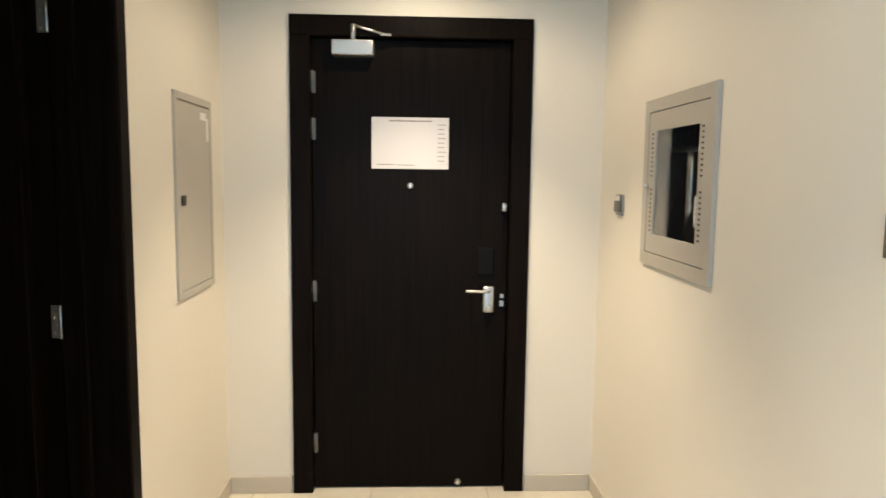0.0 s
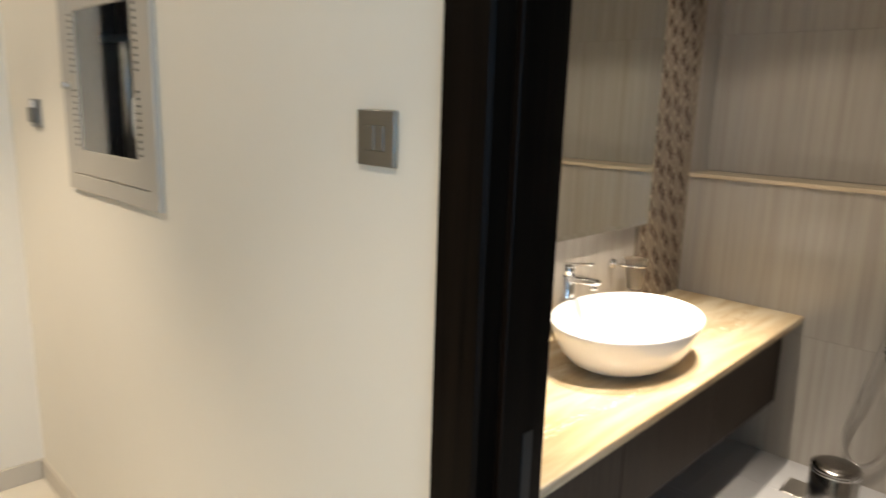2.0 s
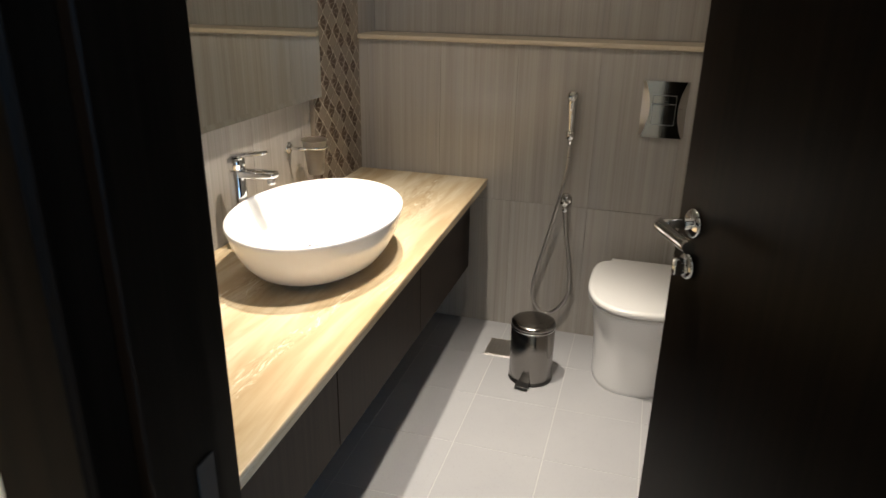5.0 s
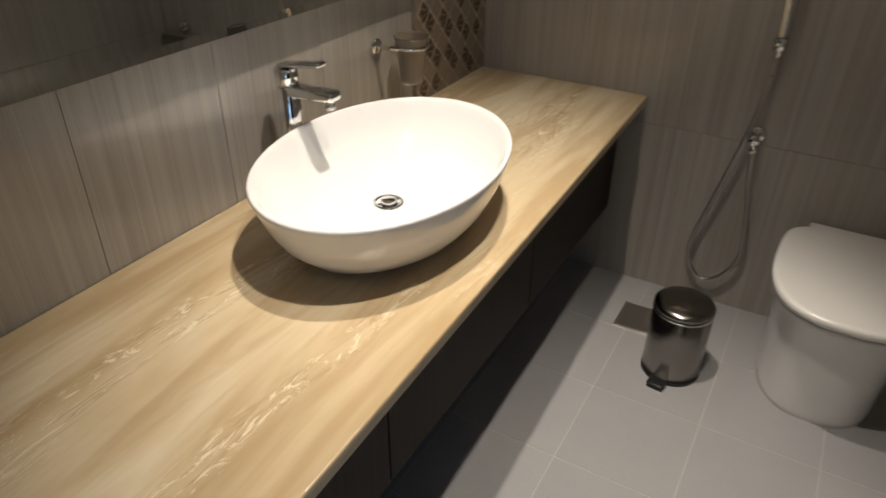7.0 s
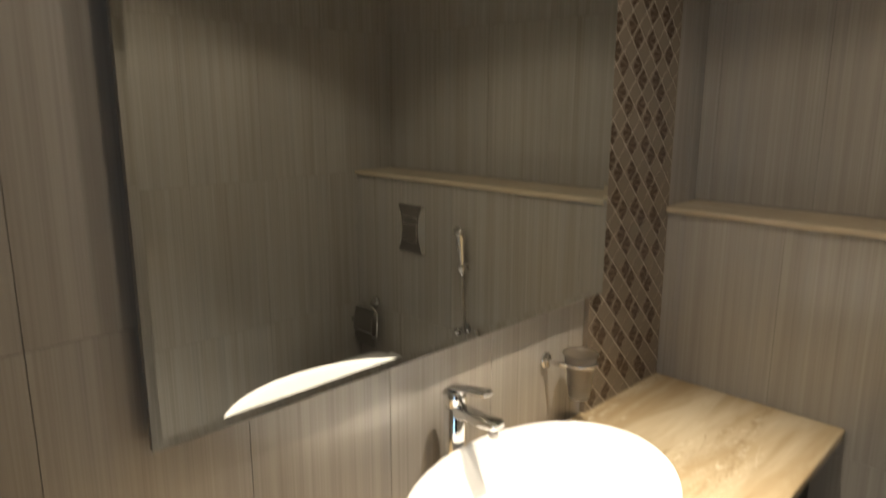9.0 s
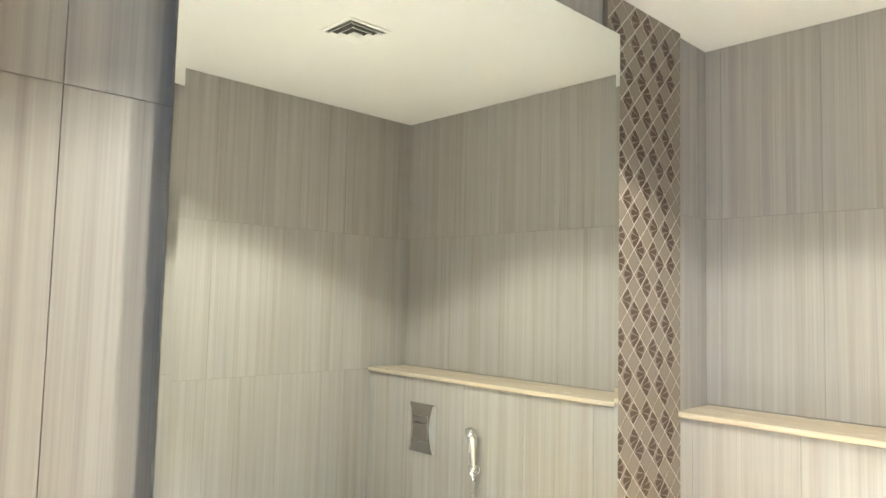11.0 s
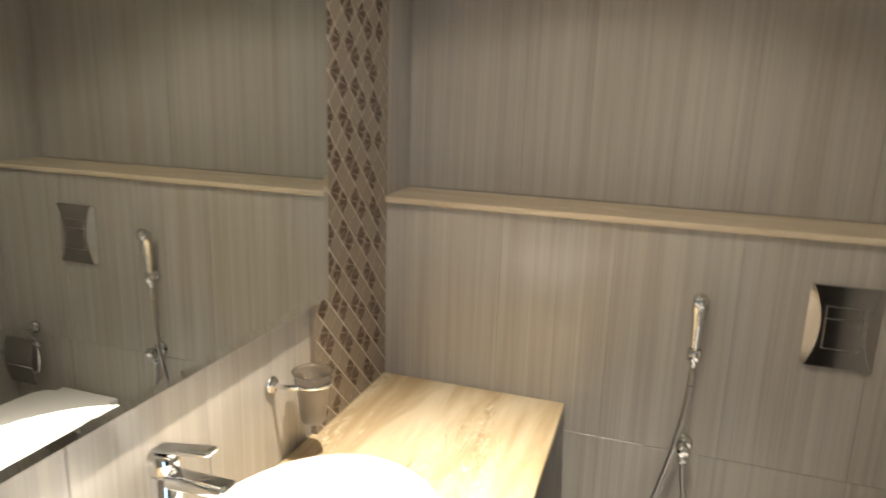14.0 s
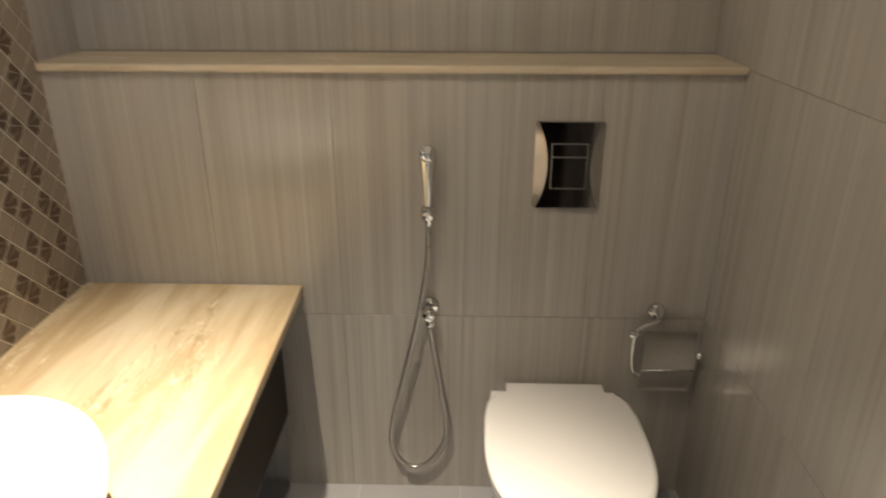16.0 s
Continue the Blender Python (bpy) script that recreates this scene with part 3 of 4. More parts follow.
def electric_panel():
    y0, y1, z0, z1 = 2.462, 2.915, 1.06, 1.84
    c = thing("electric_panel", "closed beige enamelled distribution board cover", "electric panel", (HX0, (y0 + y1) / 2, (z0 + z1) / 2))
    w, h = (y1 - y0) / 2, (z1 - z0) / 2
    fr = box(0, 0.012, -w, -w + 0.028, -h, h, 0.002)
    box(0, 0.012, w - 0.028, w, -h, h, 0.002, bm=fr)
    box(0, 0.012, -w + 0.028, w - 0.028, h - 0.028, h, 0.002, bm=fr)
    box(0, 0.012, -w + 0.028, w - 0.028, -h, -h + 0.028, 0.002, bm=fr)
    part("frame", fr, M_PANEL, c)
    door = part("door", box(0.001, 0.010, -w + 0.031, w - 0.031, -h + 0.031, h - 0.034, 0.0015), M_PANEL, c)
    part("latch", box(0.009, 0.016, -w + 0.045, -w + 0.090, -0.035, 0.004, 0.002), M_HINGE, door, "small dark latch")
    part("sticker", box(0.0098, 0.0106, w - 0.15, w - 0.075, h - 0.085, h - 0.055), M_PAPER, door)
    part("sticker", box(0.0098, 0.0106, w - 0.07, w - 0.045, h - 0.17, h - 0.075), M_PAPER, door)
    return c


to_size(electric_panel())


def switch_plate(at, rockers, label, group=""):
    s = thing("light_switch", label, "light switch", at, group=group)
    part("plate", box(-0.009, 0.0, -0.044, 0.044, -0.043, 0.043, 0.0025, 2), M_DULLN, s)
    w = 0.030
    for k in range(rockers):
        cy = (k - (rockers - 1) / 2) * 0.022
        part("rocker_gap", box(-0.0096, -0.0085, cy - 0.0105, cy + 0.0105, -0.0195, 0.0195, 0.0003), M_BLACK, s)
        part("rocker", box(-0.0108, -0.0090, cy - 0.0094, cy + 0.0094, -0.0186, 0.0186, 0.0006), M_DULLN, s)
    return s


to_size(switch_plate((HX1, 1.100, 1.438), 2, "satin nickel double light switch beside the bathroom door"))


def card_switch():
    s = thing("card_switch", "satin nickel key-card switch by the entrance", "light switch", (HX1, 2.80, 1.425))
    part("plate", box(-0.010, 0.0, -0.045, 0.045, -0.045, 0.045, 0.004, 3), M_DULLN, s)
    part("slot", box(-0.022, -0.009, -0.032, 0.032, -0.03, 0.018, 0.003, 2), M_DULL, s)
    part("card", box(-0.017, -0.0135, -0.022, 0.010, 0.0, 0.040, 0.0008), M_PAPER, s, "white key card")
    return s


to_size(card_switch())


def notice():
    n = thing("notice", "white printed evacuation notice in a landscape sleeve", "notice", (-0.186, LY, 1.690))
    part("sleeve", box(-0.181, 0.181, -0.004, 0.0, -0.120, 0.120, 0.001), M_NOTICE, n)
    for a0, a1, b0, b1 in ((-0.10, 0.10, 0.100, 0.106), (-0.155, -0.075, -0.102, -0.098), (-0.06, 0.02, -0.104, -0.100)):
        part("printed_line", box(a0, a1, -0.0046, -0.0042, b0, b1), M_INK, n)
    for k in range(9):
        part("printed_line", box(0.128, 0.160 if k % 3 else 0.168, -0.0046, -0.0042, 0.085 - k * 0.021, 0.0885 - k * 0.021), M_INK, n)
    return n


to_size(notice())


# ---- bathroom: counter and what stands on it ----
CT, CY = 0.700, 1.120


def counter():
    c = thing("vanity_counter", "polished travertine counter with a doubled front edge", "counter", (0, 0, 0))
    def skew(bm, y_lim):
        # the front edge runs slightly out of square with the wall
        for v in bm.verts:
            if v.co.y < y_lim:
                v.co.y -= 0.023 * (BXL - v.co.x)
        return bm

    part("worktop", skew(box(BX0 + 0.014, BXL - 0.002, CY, BN - 0.002, CT - 0.017, CT, 0.003, 2), 1.4), M_TRAV, c)
    part("edge_strip", skew(box(BX0 + 0.014, BXL - 0.002, CY + 0.003, CY + 0.06, CT - 0.036, CT - 0.0175, 0.003, 2), 1.4), M_TRAV, c)
    return c


counter()


def vanity():
    v = thing("vanity_cabinet", "dark brown wooden vanity apron hung under the counter", "cabinet", (0, 0, 0))
    yf = 1.195
    xs = (BX0 + 0.02, 1.835, 2.545, BXL - 0.004)
    for x0, x1 in zip(xs, xs[1:]):
        part("drawer_front", box(x0 + 0.002, x1 - 0.002, yf, yf + 0.018, 0.272, CT - 0.040, 0.0015), M_VANITY, v)
    part("body", box(BX0 + 0.02, BXL - 0.004, yf + 0.0185, 1.70, 0.277, CT - 0.040), M_VANITY, v)


vanity()


def basin():
    a, bb = 0.350, 0.248
    s = thing("basin", "white oval ceramic vessel basin on the counter", "sink", (2.146, 1.388, CT), 5.8)
    prof = [(0, 0.0), (0.52, 0.0), (0.58, 0.002), (0.68, 0.010), (0.785, 0.029), (0.870, 0.057), (0.930, 0.087), (0.970, 0.114), (0.990, 0.132), (1.0, 0.1400), (0.998, 0.1440), (0.988, 0.1460), (0.971, 0.1450),
            (0.954, 0.139), (0.920, 0.120), (0.860, 0.090), (0.76, 0.060), (0.60, 0.036), (0.40, 0.025), (0.05, 0.0205), (0, 0.0205)]
    part("bowl", lathe([(r, z * 1.14) for r, z in prof], 72, a, bb), M_CERAM, s)
    at = pose(0.030, 0.020, 0.0056)
    w = part("waste", moved(lathe([(0.036, 0.018), (0.035, 0.0215), (0.028, 0.0225), (0.0265, 0.0195), (0.0, 0.0185)], 32), at), M_CHROME, s, "chrome drain ring")
    part("plug", moved(lathe([(0.019, 0.019), (0.019, 0.0265), (0.016, 0.0285), (0, 0.029)], 28), at), M_CHROME, w)


basin()


def tap():
    t = thing("basin_tap", "tall chrome single-lever basin mixer", "tap", (2.172, 1.672, CT))
    part("base", lathe([(0, 0), (0.030, 0), (0.030, 0.006), (0.026, 0.010), (0, 0.010)], 32), M_CHROME, t)
    part("column", cyl(0.0265, 0.008, 0.250, 40, 0.002), M_CHROME, t)
    part("cap", cyl(0.0275, 0.2525, 0.290, 40, 0.005), M_CHROME, t)
    sp = box(-0.021, 0.021, -0.138, 0.0, -0.016, 0.014, 0.010, 4)
    for v in sp.verts:
        # the spout thins towards its lip
        v.co.z = v.co.z * (1.0 - 0.35 * min(1.0, -v.co.y / 0.15)) + 0.002
    part("spout", moved(sp, pose(0, 0, 0.241, -2)), M_CHROME, t)
    part("aerator", moved(cyl(0.012, -0.014, 0.0, 20, 0.002), pose(0, -0.118, 0.230)), M_STEEL, t)
    part("lever", moved(box(-0.016, 0.016, -0.106, 0.014, -0.005, 0.005, 0.0045, 3), pose(0, 0, 0.298, -8)), M_CHROME, t)


tap()


def tumbler():
    t = thing("tumbler_holder", "chrome wall holder with a smoked glass tumbler", "tumbler holder", (2.660, BN, 0.925))
    part("rose", moved(cyl(0.022, 0, 0.012, 28, 0.003), pose(-0.055, 0, 0.0, 90)), M_CHROME, t)
    part("arm", tube(curve_pts([(-0.055, -0.010, 0), (-0.055, -0.05, 0), (-0.045, -0.075, 0)], 6), 0.007, 12), M_CHROME, t)
    n = 40
    part("ring", tube([(0.045 * math.cos(2 * math.pi * k / n), -0.085 + 0.045 * math.sin(2 * math.pi * k / n), 0) for k in range(n + 1)], 0.0055, 10), M_CHROME, t)
    part("glass", moved(lathe([(0, -0.105), (0.026, -0.105), (0.030, -0.10), (0.041, 0.0), (0.046, 0.022), (0.050, 0.026), (0.0475, 0.027), (0.043, 0.022), (0.038, 0.0), (0.027, -0.096), (0, -0.099)], 40), pose(0, -0.085, 0)), M_AMBER, t, "smoked glass tumbler")


tumbler()


# ---- bathroom: mirror ----
MX0, MX1, MZ0, MZ1, MY = 1.497, 2.836, 1.082, 2.462, 1.704


def mirror():
    m = thing("wall_mirror", "large frameless wall mirror above the travertine counter", "mirror", (0, 0, 0))
    e = 0.018
    bm = bmesh.new()
    o = [bm.verts.new(p) for p in ((MX0, MY - 0.0022, MZ0), (MX1, MY - 0.0022, MZ0), (MX1, MY - 0.0022, MZ1), (MX0, MY - 0.0022, MZ1))]
    i = [bm.verts.new(p) for p in ((MX0 + e, MY, MZ0 + e), (MX1 - e, MY, MZ0 + e), (MX1 - e, MY, MZ1 - e), (MX0 + e, MY, MZ1 - e))]
    bm.faces.new(i)
    for k in range(4):
        bm.faces.new((o[k], o[(k + 1) % 4], i[(k + 1) % 4], i[k]))
    bmesh.ops.recalc_face_normals(bm, faces=bm.faces[:])
    for f in bm.faces:
        if f.normal.y > 0:
            f.normal_flip()
    part("mirror_face", bm, M_MIRROR, m)
    part("backing", box(MX0 + 0.001, MX1 - 0.001, MY + 0.0035, MY + 0.012, MZ0 + 0.001, MZ1 - 0.001), M_GROUT, m)
    part("batten", box(MX0 + 0.03, MX1 - 0.03, MY + 0.0125, BN, MZ0 + 0.04, MZ1 - 0.04), M_GROUT, m)


mirror()


# ---- bathroom: ledge wall fittings ----
b = box(BXL - 0.018, BX1 + 0.002, BS + 0.002, BN - 0.002, 1.2745, 1.293, 0.004, 2)
structure("ledge", b, M_TRAVL, "travertine shelf along the cistern wall", "ledge")


def flush_plate():
    f = thing("flush_plate", "chrome dual flush plate with scooped satin sides", "flush plate", (BXL, 0.4165, 1.048))
    w, h, n = 0.0865, 0.111, 14
    bm = bmesh.new()

    def waist(v):
        return w * (0.62 + 0.30 * v * v)

    cols = []
    for u in (-1, -0.5, 0.5, 1):
        # outer edges lie on the tiles, the flat face stands proud between the curved creases
        cols.append([bm.verts.new((-0.0155 if abs(u) < 1 else -0.0015, (w if abs(u) == 1 else waist(-1 + 2 * j / n)) * (1 if u > 0 else -1), h * (-1 + 2 * j / n))) for j in range(n + 1)])
    for k, (c0, c1) in enumerate(zip(cols, cols[1:])):
        for j in range(n):
            bm.faces.new((c0[j], c1[j], c1[j + 1], c0[j + 1])).material_index = 0 if k == 1 else 1
    for j in (0, n):
        back = [bm.verts.new((0, s * w, h * (-1 if j == 0 else 1))) for s in (-1, 1)]
        bm.faces.new([c[j] for c in cols] + back[::-1])
    bmesh.ops.recalc_face_normals(bm, faces=bm.faces[:])
    part("plate", bm, M_DCHROME, f).data.materials.append(M_STEEL)
    for z0, z1 in ((-0.058, 0.022), (0.0245, 0.056)):
        part("button_gap", box(-0.0162, -0.0152, -0.045, 0.045, z0 - 0.0018, z1 + 0.0018), M_STEEL, f)
        part("button", box(-0.0172, -0.0156, -0.0435, 0.0435, z0, z1, 0.0006), M_DCHROME, f)


flush_plate()


def bidet_spray():
    y = 0.770
    s = thing("bidet_spray", "chrome hand bidet spray with looping metal hose", "bidet spray", (BXL, y, 0))
    part("valve_rose", moved(lathe([(0, 0.014), (0.018, 0.014), (0.026, 0.008), (0.028, 0)], 32), pose(0, 0, 0.640, 0, -90)), M_CHROME, s)
    v = part("valve", moved(cyl(0.012, 0.0, 0.045, 20, 0.002), pose(-0.005, 0, 0.640, 0, -90)), M_CHROME, s)
    part("valve_knob", moved(lathe([(0, 0.022), (0.014, 0.021), (0.018, 0.015), (0.017, 0.0), (0, 0)], 24), pose(-0.045, 0, 0.640, 0, -90)), M_CHROME, v)
    part("outlet", moved(lathe([(0, 0), (0.013, 0), (0.015, 0.012), (0.012, 0.024), (0, 0.024)], 20), pose(-0.03, -0.002, 0.590)), M_CHROME, v)
    part("holder_rose", moved(cyl(0.017, 0, 0.010, 24, 0.002), pose(0, 0, 0.925, 0, -90)), M_CHROME, s)
    part("holder", moved(lathe([(0.013, -0.018), (0.019, -0.016), (0.020, 0.016), (0.014, 0.018)], 24), pose(-0.032, 0, 0.925)), M_CHROME, s)
    hd = part("handset", moved(lathe([(0, -0.045), (0.008, -0.045), (0.010, -0.02), (0.0115, 0.03), (0.0150, 0.08), (0.0200, 0.125), (0.023, 0.15), (0.021, 0.168), (0.012, 0.176), (0, 0.178)], 24), pose(-0.032, 0, 0.925, 0, -4)), M_CHROME, s)
    part("spray_head", moved(lathe([(0, 0.018), (0.017, 0.018), (0.0215, 0.011), (0.020, -0.012), (0, -0.016)], 24), pose(-0.052, 0, 1.085, 0, -62)), M_CHROME, hd)
    part("trigger", box(-0.066, -0.052, -0.006, 0.006, 1.005, 1.062, 0.003, 2), M_CHROME, hd)
    c = [(-0.030, 0.0, 0.885), (-0.030, 0.004, 0.78), (-0.038, 0.030, 0.62), (-0.036, 0.075, 0.42), (-0.030, 0.112, 0.25), (-0.028, 0.108, 0.16), (-0.030, 0.062, 0.103),
         (-0.030, 0.005, 0.120), (-0.030, -0.040, 0.19), (-0.030, -0.048, 0.27), (-0.030, -0.030, 0.40), (-0.030, -0.010, 0.52), (-0.030, -0.002, 0.590)]
    pts = curve_pts(c, 30)
    part("hose", tube(pts, 0.0065, 10, lambda i: 0.0058 + 0.0020 * (i % 2)), M_STEEL, s, "ribbed metal hose")


bidet_spray()


def paper_holder():
    p = thing("toilet_paper_holder", "chrome paper holder with a cover flap", "paper holder", (BXL, 0.115, 0.63))
    part("rose", moved(lathe([(0, 0.020), (0.016, 0.020), (0.024, 0.010), (0.025, 0)], 28), pose(0, 0.030, 0.005, 0, -90)), M_CHROME, p)
    arm = curve_pts([(-0.02, 0.030, 0.0), (-0.046, 0.032, -0.004), (-0.056, 0.07, -0.014), (-0.056, 0.092, -0.035), (-0.056, 0.096, -0.10), (-0.056, 0.088, -0.155), (-0.056, 0.07, -0.168)], 8)
    part("bracket", tube(arm, 0.0045, 12), M_CHROME, p)
    part("roll_bar", tube([(-0.056, 0.075, -0.168), (-0.056, 0.0, -0.168), (-0.056, -0.080, -0.168)], 0.006, 12), M_CHROME, p)
    bm = bmesh.new()
    prev = None
    for k in range(13):
        t = k / 12
        x = -0.040 - 0.034 * math.sin(math.pi * (0.15 + 0.75 * t))
        cur = [bm.verts.new((x, 0.072, -0.030 - 0.195 * t)), bm.verts.new((x, -0.072, -0.030 - 0.195 * t))]
        if prev:
            q = bm.faces.new((prev[0], prev[1], cur[1], cur[0]))
            q.smooth = True
        prev = cur
    bmesh.ops.solidify(bm, geom=bm.faces[:], thickness=0.0018)
    part("cover_flap", bm, M_STEEL, p, "curved satin steel cover flap")
    part("flap_rib", tube([(-0.0745, 0.072, -0.142), (-0.0745, -0.072, -0.142)], 0.003, 8), M_CHROME, p)
    for yy, zz in ((0.096, -0.040), (-0.092, -0.105)):
        part("end_cap", moved(cyl(0.0105, -0.014, 0.014, 18, 0.003), pose(-0.056, yy, zz, 90)), M_CHROME, p)


paper_holder()


# ---- toilet ----
def d_shape(w, x_back, x_front, n=28, k=2.6, soft_back=False):
    """Outline of a toilet seen from above: straight back, round front towards -x."""
    x_mid = x_back - (x_back - x_front) * 0.42
    side = [(x_back, 0.92), (x_back - (x_back - x_mid) * 0.5, 0.985)]
    if soft_back:
        side = [(x_back, 0.66), (x_back - 0.006, 0.76), (x_back - 0.020, 0.86), (x_back - 0.050, 0.94), (x_back - 0.110, 0.985)]
    out = [(x, -w * f) for x, f in side]
    for i in range(n + 1):
        a = -math.pi / 2 + math.pi * i / n
        cx, sy = math.cos(a), math.sin(a)
        rx = abs(cx) ** (2 / k) * (x_mid - x_front)
        ry = abs(sy) ** (2 / k) * w * (1 if sy >= 0 else -1)
        out.append((x_mid - rx, ry))
    return out + [(x, w * f) for x, f in side[::-1]]


def loft(layers):
    """A closed body through stacked outlines ((x, y) lists of one length, z)."""
    bm = bmesh.new()
    rings = [[bm.verts.new((x, y, z)) for x, y in o] for o, z in layers]
    n = len(rings[0])
    for a, c in zip(rings, rings[1:]):
        for i in range(n):
            q = bm.faces.new((a[i], a[(i + 1) % n], c[(i + 1) % n], c[i]))
            q.smooth = True
    bm.faces.new(rings[0][::-1])
    bm.faces.new(rings[-1])
    bmesh.ops.recalc_face_normals(bm, faces=bm.faces[:])
    return bm


def toilet():
    y = 0.412
    t = thing("toilet", "white back-to-wall ceramic toilet with closed lid", "toilet", (0, y, 0))
    xb = BXL - 0.001
    lay = []
    for z, w, xf in ((0.0, 0.160, 2.792), (0.02, 0.159, 2.789), (0.10, 0.161, 2.780), (0.20, 0.168, 2.764), (0.28, 0.178, 2.748), (0.335, 0.184, 2.737), (0.350, 0.187, 2.730), (0.358, 0.186, 2.732), (0.361, 0.182, 2.737)):
        lay.append((d_shape(w * 1.06, xb, xf), z))
    part("bowl", loft(lay), M_CERAM, t)
    xs = BXL - 0.066

    def rim(z0, z1, w, xf, r=0.006):
        steps = ((r, z0), (0, z0 + r * 0.7), (0, z1 - r), (r * 0.35, z1 - r * 0.35), (r * 1.4, z1))
        return loft([(d_shape(w - d, xs, xf + d, soft_back=True), z) for d, z in steps])

    part("seat", rim(0.364, 0.377, 0.206, 2.706, 0.004), M_PLASTIC, t)
    part("lid", rim(0.379, 0.408, 0.209, 2.698, 0.009), M_PLASTIC, t)
    part("hinge_block", box(xs - 0.02, BXL - 0.012, -0.140, 0.140, 0.363, 0.400, 0.006, 2), M_PLASTIC, t)


toilet()


# ---- pedal bin and floor drain ----
def pedal_bin():
    r, h = 0.088, 0.265
    p = thing("pedal_bin", "small brushed steel pedal bin with domed lid", "bin", (2.822, 0.812, 0))
    part("foot_ring", cyl(r + 0.001, 0.0, 0.014, 40, 0.003), M_BLACK, p)
    part("body", cyl(r - 0.001, 0.012, h - 0.034, 48, 0.001), M_BIN, p)
    part("rim", cyl(r + 0.0015, h - 0.034, h - 0.028, 48, 0.002), M_CHROME, p)
    part("lid", lathe([(0, h + 0.004), (r * 0.5, h + 0.002), (r * 0.82, h - 0.003), (r * 0.96, h - 0.009), (r, h - 0.014), (r, h - 0.027), (0, h - 0.027)], 48), M_BIN, p, "brushed steel domed lid")
    pd = part("pedal", moved(box(-0.125, -0.075, -0.026, 0.026, 0.010, 0.020, 0.003, 2), pose(0, 0, 0, 0, 0, -8)), M_BLACK, p, "black foot pedal")
    part("hinge", box(r - 0.01, r + 0.012, -0.025, 0.025, h - 0.045, h - 0.020, 0.003), M_BLACK, p)


pedal_bin()


def floor_drain():
    d = thing("floor_drain", "dark steel square floor drain cover", "drain", (3.018, 0.970, 0))
    part("frame", box(-0.077, 0.077, -0.066, 0.066, -0.003, 0.0025, 0.001), M_SATIN, d)
    for k in range(7):
        part("slat", box(-0.070, 0.070, -0.056 + k * 0.0165, -0.043 + k * 0.0165, 0.0026, 0.0045, 0.0006), M_STEEL, d)


floor_drain()


# ---- ceiling fittings ----
def downlight(x, y, z, group):
    d = thing("downlight", "white recessed round ceiling downlight", "downlight", (x, y, z), group=group)
    part("trim", lathe([(0.040, 0.004), (0.041, -0.002), (0.050, -0.007), (0.058, -0.004), (0.059, 0.001)], 40), M_SATIN, d)
    part("gimbal", lathe([(0.026, -0.0005), (0.027, -0.020), (0.034, -0.022), (0.036, -0.016), (0.037, 0.0)], 36), M_DULL, d)
    part("bulb", lathe([(0, -0.0008), (0.025, -0.0008), (0.025, -0.0025), (0, -0.0025)], 28), M_GLOW, d, "glowing lamp face")


